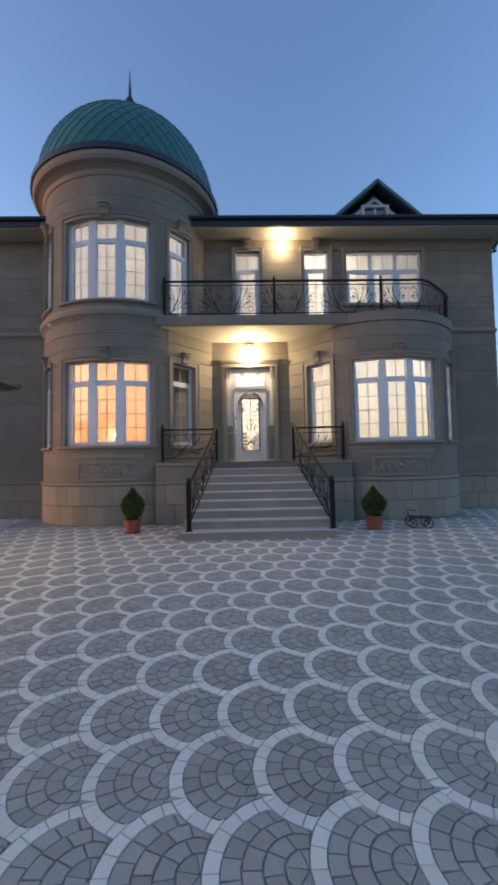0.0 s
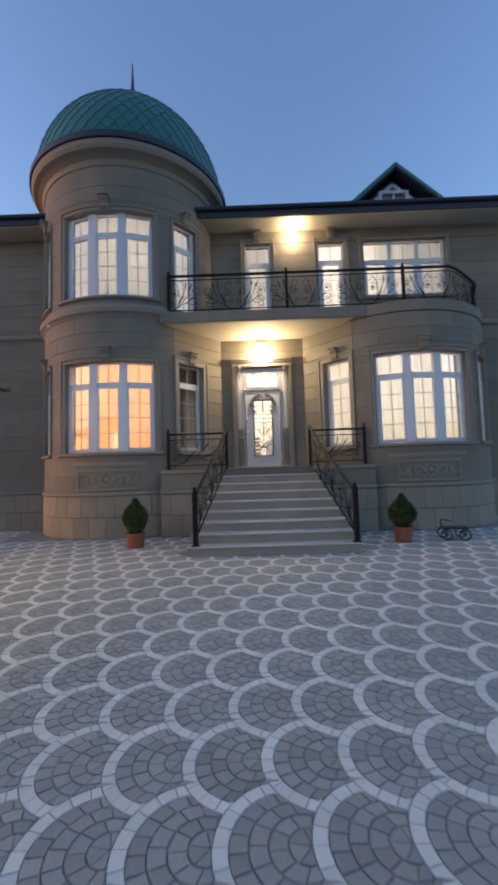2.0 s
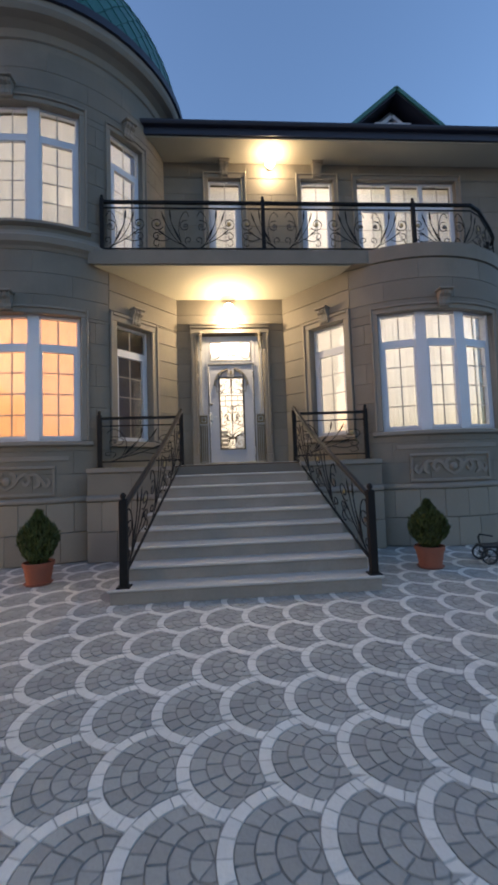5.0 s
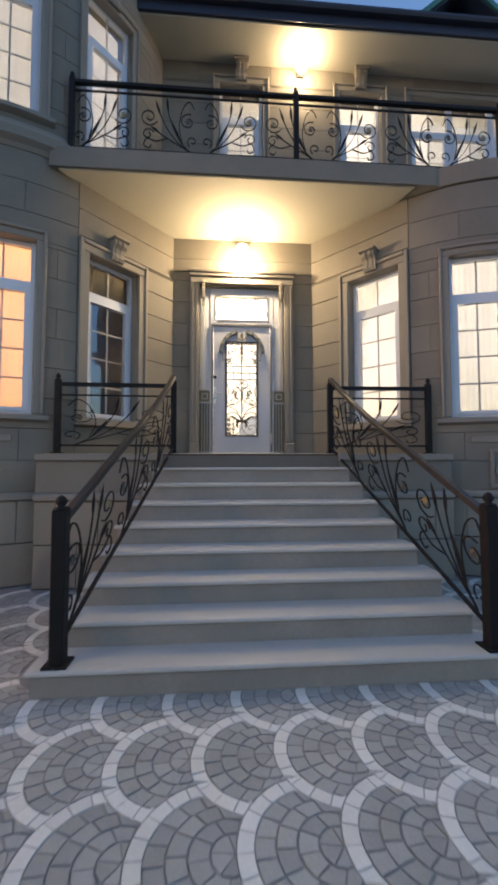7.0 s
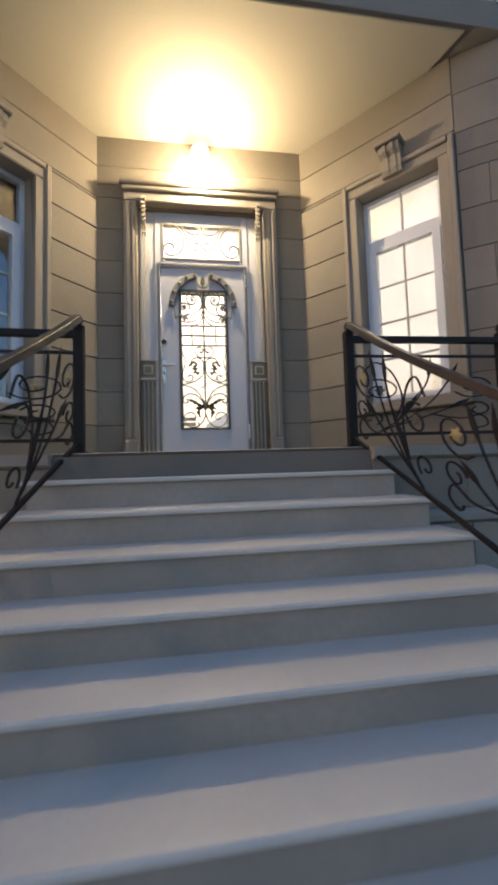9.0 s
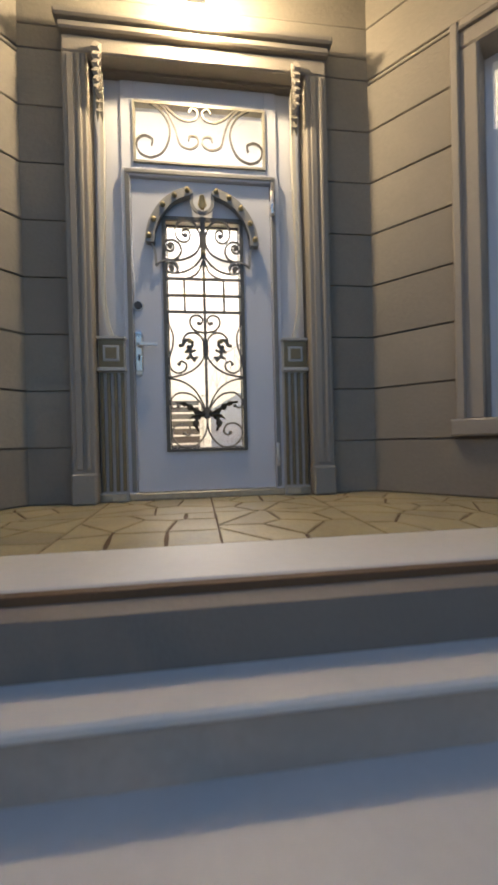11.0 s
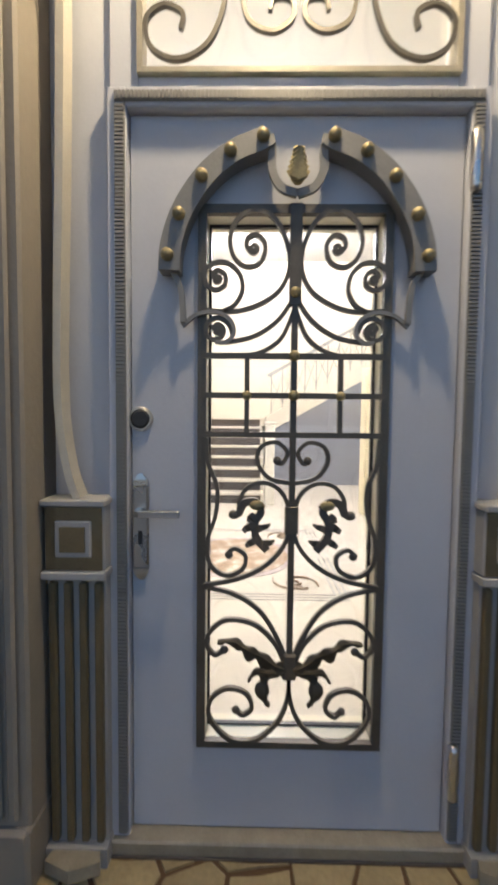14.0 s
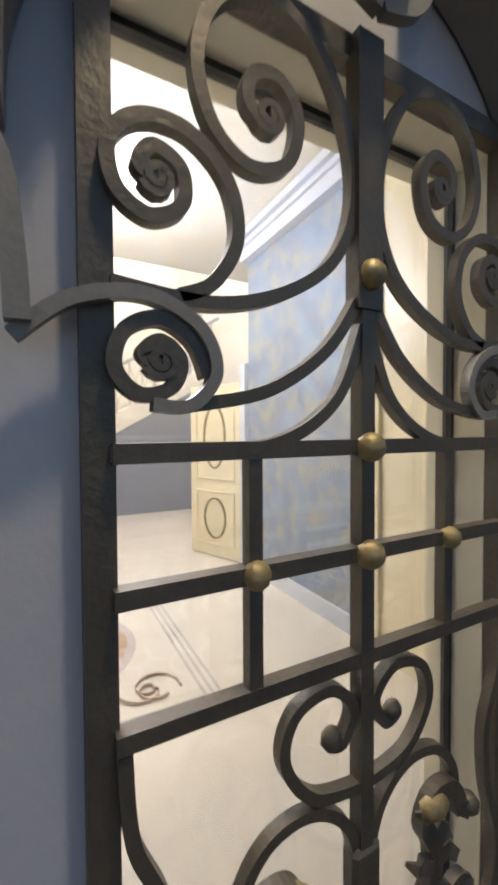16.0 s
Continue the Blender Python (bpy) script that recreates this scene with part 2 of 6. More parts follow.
def spiral(cx, cz, r0, r1, a0, a1, n=22, y=0.0):
    """Points of a flat spiral in the x-z plane, angles in degrees from +x towards +z."""
    out = []
    for i in range(n + 1):
        f = i / n
        r, a = r0 + (r1 - r0) * f, radians(a0 + (a1 - a0) * f)
        out.append((cx + r * math.cos(a), y, cz + r * math.sin(a)))
    return out


def curve_pts(ctrl, n=8, y=0.0):
    """A smooth line through control points (x, z)."""
    out = []
    c = [ctrl[0], *ctrl, ctrl[-1]]
    for i in range(1, len(c) - 2):
        p0, p1, p2, p3 = (np.array(c[k], float) for k in (i - 1, i, i + 1, i + 2))
        for k in range(n):
            t = k / n
            q = 0.5 * (2 * p1 + (p2 - p0) * t + (2 * p0 - 5 * p1 + 4 * p2 - p3) * t * t + (3 * p1 - p0 - 3 * p2 + p3) * t ** 3)
            out.append((q[0], y, q[1]))
    out.append((ctrl[-1][0], y, ctrl[-1][1]))
    return out


class Straight:
    """A wall line from a to b; its outer side lies to the right of the way from a to b."""

    def __init__(self, a, b):
        self.a, self.b = Vector(a), Vector(b)
        self.length = (self.b - self.a).length
        self.d = (self.b - self.a).normalized()

    def at(self, u, out):
        p = self.a + self.d * u + Vector((self.d.y, -self.d.x)) * out
        return p.x, p.y

    def fine(self, u0, u1):
        return [u0, u1]


class Round:
    """A wall line round a centre, from angle a0 to a1 (degrees, 0 faces the court)."""

    def __init__(self, c, r, a0, a1):
        self.c, self.r, self.a0 = c, r, a0
        self.length = radians(a1 - a0) * r

    def u(self, angle):
        return radians(angle - self.a0) * self.r

    def at(self, u, out):
        a = radians(self.a0) + u / self.r
        return self.c[0] + (self.r + out) * math.sin(a), self.c[1] - (self.r + out) * math.cos(a)

    def fine(self, u0, u1):
        n = max(1, math.ceil((u1 - u0) / 0.12))
        return [u0 + (u1 - u0) * i / n for i in range(n + 1)]


def slab_mesh(name, line, u0, u1, z0, z1, o0, o1, material, chamfer=0.0):
    """A piece that follows a wall line from u0 to u1, between two offsets from the line, with its outer edge chamfered."""
    us = line.fine(u0, u1)
    v, f = [], []
    for k, u in enumerate(us):
        e = chamfer if k == 0 else -chamfer if k == len(us) - 1 else 0
        v.append((*line.at(u, o0), z0))
        v.append((*line.at(u, o1 - chamfer), z0))
        v.append((*line.at(u + e, o1), z0 + chamfer))
        v.append((*line.at(u + e, o1), z1 - chamfer))
        v.append((*line.at(u, o1 - chamfer), z1))
        v.append((*line.at(u, o0), z1))
    for k in range(len(us) - 1):
        for i in range(6):
            j = (i + 1) % 6
            f.append((6 * k + i, 6 * k + 6 + i, 6 * k + 6 + j, 6 * k + j))
    f.append(tuple(range(6)))
    f.append(tuple(range(6 * len(us) - 1, 6 * len(us) - 7, -1)))
    return mesh_of(name, v, f, material)


def wall(name, line, z0, z1, thick, holes=(), material=None, label="", inner=None):
    """A wall with thickness along a line; holes are (u0, u1, z0, z1) and go right through it."""
    ub = sorted({0.0, line.length, *[h[0] for h in holes], *[h[1] for h in holes]})
    us = []
    for p, q in zip(ub, ub[1:]):
        us += line.fine(p, q)[:-1]
    us.append(line.length)
    zs = sorted({z0, z1, *[h[2] for h in holes], *[h[3] for h in holes]})
    zs = [z for z in zs if z0 <= z <= z1]

    def solid(i, j):
        if not (0 <= i < len(us) - 1 and 0 <= j < len(zs) - 1):
            return False
        u, z = (us[i] + us[i + 1]) / 2, (zs[j] + zs[j + 1]) / 2
        return not any(h[0] < u < h[1] and h[2] < z < h[3] for h in holes)

    bm = bmesh.new()
    grid = [[[bm.verts.new((*line.at(u, o), z)) for z in zs] for u in us] for o in (0.0, -thick)]
    out, back = grid
    for i in range(len(us) - 1):
        for j in range(len(zs) - 1):
            if not solid(i, j):
                continue
            bm.faces.new((out[i][j], out[i + 1][j], out[i + 1][j + 1], out[i][j + 1]))
            bm.faces.new((back[i][j], back[i][j + 1], back[i + 1][j + 1], back[i + 1][j]))
            for di, dj, a, b in ((-1, 0, (i, j), (i, j + 1)), (1, 0, (i + 1, j), (i + 1, j + 1)), (0, -1, (i, j), (i + 1, j)), (0, 1, (i, j + 1), (i + 1, j + 1))):
                if not solid(i + di, j + dj):
                    bm.faces.new((out[a[0]][a[1]], out[b[0]][b[1]], back[b[0]][b[1]], back[a[0]][a[1]]))
    for v in [v for v in bm.verts if not v.link_faces]:
        bm.verts.remove(v)
    ob = part(name, bm, material or JOINT)
    return tagged(ob, label, "wall", kind="structure")


CLADDING = []


def clad(owner, line, z0, z1, holes=(), course=0.39, length=1.25, proud=0.022, gap=0.006, material=None, name="stone_block"):
    """Face a wall with single stone blocks in courses, cut round its openings; laid last in the file."""
    CLADDING.append((owner, line, z0, z1, holes, course, length, proud, gap, material or STONE, name))


def lay_cladding():
    for owner, line, z0, z1, holes, course, length, proud, gap, material, name in CLADDING:
        rows = max(1, round((z1 - z0) / course))
        for r in range(rows):
            lo, hi = z0 + (z1 - z0) * r / rows, z0 + (z1 - z0) * (r + 1) / rows
            cuts = sorted({lo, hi, *[z for h in holes for z in h[2:4] if lo + 0.02 < z < hi - 0.02]})
            for p, q in zip(cuts, cuts[1:]):
                spans = [(0.0, line.length)]
                for h in holes:
                    if h[2] < (p + q) / 2 < h[3]:
                        spans = [s for a, b in spans for s in ((a, min(b, h[0])), (max(a, h[1]), b)) if s[1] - s[0] > 0.03]
                for a, b in spans:
                    n = max(1, round((b - a) / length))
                    ends = [a + (b - a) * (k + (0.5 if r % 2 and length < 2 else 0.0)) / n for k in range(n + 1)]
                    ends = sorted({a, b, *[e for e in ends if a + 0.1 < e < b - 0.1]})
                    for e0, e1 in zip(ends, ends[1:]):
                        ob = new(name, slab_mesh(name, line, e0 + gap * 0.12, e1 - gap * 0.12, p + gap / 2, q - gap / 2, -0.01, proud, material, gap / 2))
                        ob.parent = owner


def band(name, line, u0, u1, z0, profile, material, label=""):
    """A moulding along a wall line; profile is a list of (offset, height)."""
    us = line.fine(u0, u1)
    bm = bmesh.new()
    prof = [(-0.02, profile[0][1]), *profile, (-0.02, profile[-1][1])]
    rings = [[bm.verts.new((*line.at(u, o), z0 + h)) for o, h in prof] for u in us]
    for a, b in zip(rings, rings[1:]):
        for i in range(len(prof)):
            j = (i + 1) % len(prof)
            bm.faces.new((a[i], a[j], b[j], b[i]))
    bm.faces.new(rings[0])
    bm.faces.new(rings[-1])
    return tagged(part(name, bm, material), label or "carved limestone moulding along the facade", "moulding", kind="structure")

# ---- the plan ----
G, LAND = -0.05, 1.52            # court level, landing level
AXIS, DX = 0.36, 0.337            # the house's axis, the door's axis
TC, BC, R = (-3.45, 12.58), (4.17, 12.58), 2.45   # centres of the round tower and of the round bay
WALL_Y, DOOR_Y, CEIL, FLOOR2, EAVE = 12.05, 11.92, 5.18, 5.44, 8.45
tower_lo = Round(TC, R, -78, 38.4)
tower_hi = Round(TC, R, -78, 77)
bay_lo = Round(BC, R, -38.4, 78)
KL, KR = tower_lo.at(tower_lo.length, 0), bay_lo.at(0, 0)
NL, NR = (-0.82, DOOR_Y), (1.54, DOOR_Y)
diag_l, diag_r = Straight(KL, NL), Straight(NR, KR)
door_line = Straight(NL, NR)
west = Straight((-7.42, WALL_Y), (tower_lo.at(0, 0)[0] + 0.06, WALL_Y))
east = Straight((bay_lo.at(bay_lo.length, 0)[0] - 0.06, WALL_Y), (8.1, WALL_Y))
upper = Straight((tower_hi.at(tower_hi.length, 0)[0] - 0.06, WALL_Y), (8.1, WALL_Y))

# ---- court ----
bm = bmesh.new()
bmesh.ops.create_grid(bm, x_segments=8, y_segments=8, size=400, matrix=Matrix.Translation((0, 0, G - 0.007)))
tagged(part("ground", bm, GROUT), "dark sand bed between the paving setts", "ground", kind="structure")

# ---- ground storey ----
WZ0, WZ1 = 2.0, 4.2
front = [(-27, -9.6), (-8.4, 8.4), (9.6, 27)]


def arc_hole(line, a0, a1, z0, z1):
    return (line.u(a0), line.u(a1), z0, z1)


h_tl = [arc_hole(tower_lo, -27, 27, WZ0, WZ1), arc_hole(tower_lo, -60, -43, WZ0, WZ1)]
h_bl = [arc_hole(bay_lo, -27, 27, WZ0, WZ1), arc_hole(bay_lo, 39, 57, WZ0, WZ1)]
h_th = [arc_hole(tower_hi, -27, 27, 5.82, 8.0), arc_hole(tower_hi, -60, -43, 5.82, 8.0), arc_hole(tower_hi, 40, 57, 5.62, 8.0)]
dw0, dw1, DZ1 = 0.158, 0.978, 4.27   # porch windows, from the outer corner, and their head
h_dl = [(dw0, dw1, WZ0, DZ1)]
h_dr = [(diag_r.length - dw1, diag_r.length - dw0, WZ0, DZ1)]
h_door = [(DX - 0.71 - NL[0], DX + 0.71 - NL[0], LAND, 4.36)]
h_up = [(-0.05 - upper.a.x, 0.71 - upper.a.x, FLOOR2 + 0.03, 8.1), (2.1 - upper.a.x, 2.87 - upper.a.x, FLOOR2 + 0.03, 8.1), (3.43 - upper.a.x, 5.84 - upper.a.x, 6.39, 8.1)]

WL = "pale limestone block facade of the villa"
w_tl = wall("wall_tower_lower", tower_lo, G, 5.3, 0.3, h_tl, label=WL)
w_bl = wall("wall_bay", bay_lo, G, 5.16, 0.3, h_bl, label=WL)
w_th = wall("wall_tower_upper", tower_hi, 5.3, 9.0, 0.3, h_th, label=WL)
w_dl = wall("wall_niche_west", diag_l, LAND - 0.2, CEIL, 0.28, h_dl, label=WL)
w_dr = wall("wall_niche_east", diag_r, LAND - 0.2, CEIL, 0.28, h_dr, label=WL)
w_do = wall("wall_door", door_line, LAND - 0.2, CEIL, 0.28, h_door, label=WL)
w_we = wall("wall_west", west, G, EAVE, 0.3, label=WL)
w_ea = wall("wall_east", east, G, 5.4, 0.3, label=WL)
w_up = wall("wall_upper", upper, 5.4, EAVE, 0.3, h_up, label=WL)
side_e = Straight((8.1, WALL_Y), (8.1, 22))
side_w = Straight((-7.42, 22), (-7.42, WALL_Y))
back_w = Straight((8.1, 22), (-7.42, 22))
w_se = wall("wall_side_east", side_e, G, EAVE, 0.3, label=WL)
w_sw = wall("wall_side_west", side_w, G, EAVE, 0.3, label=WL)
w_ba = wall("wall_back", back_w, G, EAVE, 0.3, label=WL)

PZ = 0.95
clad(w_tl, tower_lo, PZ + 0.1, 5.3, h_tl)
clad(w_bl, bay_lo, PZ + 0.1, 5.16, h_bl)
clad(w_th, tower_hi, 5.62, 9.0, h_th)
clad(w_dl, diag_l, LAND, CEIL, [(-0.1, dw1 + 0.145, WZ0 - 0.1, DZ1 + 0.145)], course=0.385, length=3.0, gap=0.009)
clad(w_dr, diag_r, LAND, CEIL, [(diag_r.length - dw1 - 0.145, diag_r.length + 0.1, WZ0 - 0.1, DZ1 + 0.145)], course=0.385, length=3.0, gap=0.009)
clad(w_do, door_line, LAND, CEIL, [(DX - 0.84 - NL[0], DX + 0.84 - NL[0], LAND, 4.6)], course=0.385, length=3.0, gap=0.006)
clad(w_we, west, PZ + 0.1, EAVE)
clad(w_ea, east, PZ + 0.1, 5.4)
clad(w_up, upper, FLOOR2, EAVE, h_up)
clad(w_tl, tower_lo, G, PZ, course=0.5, length=0.42, proud=0.05, gap=0.011, material=PLINTH, name="plinth_block")
clad(w_bl, bay_lo, G, PZ, course=0.5, length=0.42, proud=0.05, gap=0.011, material=PLINTH, name="plinth_block")
clad(w_we, west, G, PZ, course=0.5, length=0.42, proud=0.05, gap=0.011, material=PLINTH, name="plinth_block")
clad(w_ea, east, G, PZ, course=0.5, length=0.42, proud=0.05, gap=0.011, material=PLINTH, name="plinth_block")

ledge = [(0.05, 0.0), (0.085, 0.02), (0.085, 0.06), (0.05, 0.09), (0.03, 0.1)]
for ln in (tower_lo, bay_lo, west, east):
    band("plinth_moulding", ln, 0, ln.length, PZ, ledge, TRIM)
belt = [(0.03, 0.0), (0.06, 0.05), (0.12, 0.1), (0.14, 0.2), (0.08, 0.26), (0.06, 0.32)]
band("belt_moulding", tower_hi, 0, tower_hi.length, 5.3, belt, TRIM)
band("belt_moulding", west, 0, west.length, 5.42, [(0.03, 0), (0.09, 0.05), (0.09, 0.12), (0.03, 0.16)], TRIM)
band("belt_moulding", east, 0, east.length, 5.42, [(0.03, 0), (0.09, 0.05), (0.09, 0.12), (0.03, 0.16)], TRIM)
sill = [(0.03, 0.0), (0.1, 0.03), (0.1, 0.08), (0.03, 0.1)]
for ln, z, spans in ((tower_lo, WZ0 - 0.1, [(-31, 31), (-62, -41)]), (bay_lo, WZ0 - 0.1, [(-31, 31), (37, 59)]), (tower_hi, 5.72, [(-31, 31), (-62, -41)])):
    for a0, a1 in spans:
        band("window_sill", ln, ln.u(a0), ln.u(a1), z, sill, TRIM, "pale carved stone sill below the window")

# ---- landing, stairs ----
landing = Straight((KL[0] - 0.3, 10.16), (KR[0] + 0.3, 10.16))
bm = boxes((KL[0], KR[0], 10.2, 12.2, G, LAND - 0.03))
w_la = tagged(part("landing_base", bm, JOINT), "limestone base below the entrance landing", "landing", kind="structure")
lw = Straight((KL[0] - 0.25, 10.2), (-0.72, 10.2))
lr = Straight((1.44, 10.2), (KR[0] + 0.25, 10.2))
for ln in (lw, lr):
    clad(w_la, ln, PZ + 0.1, LAND - 0.1, course=0.45, length=0.8)
    clad(w_la, ln, G, PZ, course=0.5, length=0.42, proud=0.05, gap=0.011, material=PLINTH, name="plinth_block")
    band("plinth_moulding", ln, 0, ln.length, PZ, ledge, TRIM)
    band("landing_edge", ln, 0, ln.length, LAND - 0.1, [(0.03, 0), (0.06, 0.02), (0.06, 0.09)], TRIM)

RISERS, TREAD, Y0 = 9, 0.2985, 7.96
RISE = (LAND - G) / RISERS
stairs = thing("staircase", (AXIS, Y0, G), label="wide grey stone entrance staircase tapering up to the landing", category="staircase", kind="structure")
for k in range(RISERS):
    y = k * TREAD
    hw = 1.56 - 0.055 * k
    top = (k + 1) * RISE
    depth = 2.5 - y if k < RISERS - 1 else 0.2
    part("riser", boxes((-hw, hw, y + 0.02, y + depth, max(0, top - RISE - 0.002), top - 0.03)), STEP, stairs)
    part("tread", boxes((-hw - 0.03, hw + 0.03, y - 0.012, y + 0.36, top - 0.03, top)), STEP_LIT, stairs, bevel=0.008)

# ---- balcony ----
def rail_line():
    pts = [(-1.98, 10.5)]
    pts += [(x, 10.5) for x in np.linspace(-1.4, 5.1, 14)]
    pts += [(5.38, 10.66), (5.72, 10.97), (6.05, 11.27), (6.33, 11.56), (6.47, 11.8), (6.5, 11.98)]
    return pts


edge = [(-2.2, 10.38), (2.9, 10.38)] + [(BC[0] + 2.495 * math.sin(radians(a)), BC[1] - 2.495 * math.cos(radians(a))) for a in range(-29, 79, 6)] + [(6.6, 12.2), (-1.2, 12.2), (-1.5, 11.2)]
bm = bmesh.new()
lo = [bm.verts.new((x, y, CEIL)) for x, y in edge]
hi = [bm.verts.new((x, y, FLOOR2)) for x, y in edge]
bm.faces.new(lo), bm.faces.new(hi)
for i in range(len(edge)):
    j = (i + 1) % len(edge)
    bm.faces.new((lo[i], lo[j], hi[j], hi[i]))
tagged(part("balcony_slab", bm, STONE), "limestone balcony slab over the entrance", "balcony", kind="structure")
bm = bmesh.new()
inner = [(-2.1, 10.42), (2.62, 10.42), (2.5, 10.8), (1.5, 12.15), (-0.78, 12.15), (-1.8, 10.9)]
lo = [bm.verts.new((x, y, CEIL - 0.02)) for x, y in inner]
hi = [bm.verts.new((x, y, CEIL - 0.002)) for x, y in inner]
bm.faces.new(lo), bm.faces.new(hi)
for i in range(len(inner)):
    bm.faces.new((lo[i], lo[(i + 1) % len(inner)], hi[(i + 1) % len(inner)], hi[i]))
tagged(part("ceiling_porch", bm, PLASTER), "cream plaster porch ceiling lit by a lamp", "ceiling", kind="structure")

# ---- roof ----
EY, X0, X1 = 11.3, -7.95, 8.6
bm = boxes((X0 + 0.05, X1 - 0.05, EY + 0.05, 22.7, EAVE, EAVE + 0.03))
tagged(part("ceiling_eaves", bm, PLASTER), "cream plaster soffit under the eaves", "ceiling", kind="structure")
bm = bmesh.new()
v = [bm.verts.new(p) for p in ((X0, EY, EAVE + 0.03), (X1, EY, EAVE + 0.03), (X1, 22.8, EAVE + 0.03), (X0, 22.8, EAVE + 0.03), (X0, EY, EAVE + 0.27), (X1, EY, EAVE + 0.27), (X1, 22.8, EAVE + 0.27), (X0, 22.8, EAVE + 0.27), (X0 + 5.7, 17.0, 11.6), (X1 - 5.7, 17.0, 11.6))]
for f in ((0, 1, 5, 4), (1, 2, 6, 5), (2, 3, 7, 6), (3, 0, 4, 7), (4, 5, 9, 8), (5, 6, 9), (6, 7, 8, 9), (7, 4, 8), (3, 2, 1, 0)):
    bm.faces.new([v[i] for i in f])
tagged(part("roof", bm, ROOF), "dark sheet metal hipped roof with a deep fascia", "roof", kind="structure")
eave_front = Straight((X0, EY), (X1, EY))
band("gutter", eave_front, 0, eave_front.length, EAVE + 0.19, [(0.02, 0), (0.08, 0.01), (0.1, 0.05), (0.1, 0.09)], ROOF, "dark metal gutter along the eaves")

# gable dormer
GX, GY = 4.49, 12.2
GABLE = mat("blue_grey_boarding", (0.09, 0.10, 0.12), 0.6, vary=0.1, scale=5, fine=40, bump=0.1)
dorm = thing("dormer", (GX, GY, 9.04), label="small gabled roof dormer with a white window", category="dormer", kind="structure")
bm = bmesh.new()
v = [bm.verts.new(p) for p in ((-1.25, 0.12, 0), (1.25, 0.12, 0), (0, 0.12, 1.05), (-1.25, 3.0, 0), (1.25, 3.0, 0), (0, 3.0, 1.05))]
for f in ((0, 1, 2), (3, 5, 4), (0, 3, 4, 1), (1, 4, 5, 2), (0, 2, 5, 3)):
    bm.faces.new([v[i] for i in f])
part("gable_wall", bm, GABLE, dorm, "blue-grey painted gable boarding")
for s in (-1, 1):
    m = Matrix.Translation((0, 0, 1.3)) @ Matrix.Rotation(radians(40.5 * s), 4, "Y")
    bm = bmesh.new()
    box(bm, 0 if s > 0 else -2.0, 2.0 if s > 0 else 0, -0.25, 3.2, -0.1, 0.0, m)
    part("roof_slope", bm, ROOF, dorm)
    bm = bmesh.new()
    box(bm, 0 if s > 0 else -2.0, 2.0 if s > 0 else 0, -0.29, -0.24, -0.06, 0.03, m)
    part("verge", bm, TEAL_EDGE, dorm, "green metal verge")
    bm = bmesh.new()
    box(bm, 0.29 if s > 0 else -1.25, 1.25 if s > 0 else -0.29, 0.04, 0.1, -0.36, -0.28, m)
    part("white_rafter", bm, PVC, dorm)
part("window_frame", boxes((-0.45, -0.36, 0.0, 0.1, 0.06, 0.66), (0.36, 0.45, 0.0, 0.1, 0.06, 0.66), (-0.36, 0.36, 0.0, 0.1, 0.58, 0.66), (-0.36, 0.36, 0.0, 0.1, 0.02, 0.08), (-0.02, 0.02, 0.02, 0.09, 0.08, 0.58)), PVC, dorm)
for a, b in ((-0.36, -0.02), (0.02, 0.36)):
    part("pane", boxes((a, b, 0.08, 0.1, 0.08, 0.58)), GLASS, dorm)

# ---- tower top ----
bm = bmesh.new()
lathe(bm, [(R + 0.02, 8.9), (R + 0.02, 9.35)], 64, (*TC, 0))
drum = tagged(part("wall_drum", bm, STONE), "smooth limestone drum of the round tower", "wall", kind="structure")
bm = bmesh.new()
lathe(bm, [(R, 9.12), (R + 0.05, 9.15), (R + 0.09, 9.27), (R + 0.2, 9.34), (R + 0.32, 9.38), (R + 0.37, 9.46), (R + 0.37, 9.58), (R + 0.2, 9.6)], 64, (*TC, 0))
tagged(part("cornice", bm, TRIM), "moulded stone cornice round the tower", "moulding", kind="structure")
dome = thing("dome", (*TC, 9.58), label="teal shingled dome on the round tower", category="dome", kind="structure")
part("dome_rim", lathe(bmesh.new(), [(R + 0.3, 0.0), (R + 0.42, 0.01), (R + 0.42, 0.17), (R + 0.28, 0.22)], 64), ROOF, dome, "dark metal rim")
DR, DH = R + 0.27, 2.88
prof = [(DR * math.cos(radians(a)), 0.1 + DH * math.sin(radians(a))) for a in range(0, 88, 4)]
part("dome_shell", lathe(bmesh.new(), prof, 64), TEAL, dome, smooth=True)
part("finial", lathe(bmesh.new(), [(0.3, 2.8), (0.22, 3.1), (0.12, 3.4), (0.09, 3.75), (0.15, 3.82), (0.17, 3.9), (0.1, 4.02), (0.055, 4.12), (0.045, 4.3), (0.01, 5.0)], 12), ROOF, dome, "dark pointed finial", smooth=True)

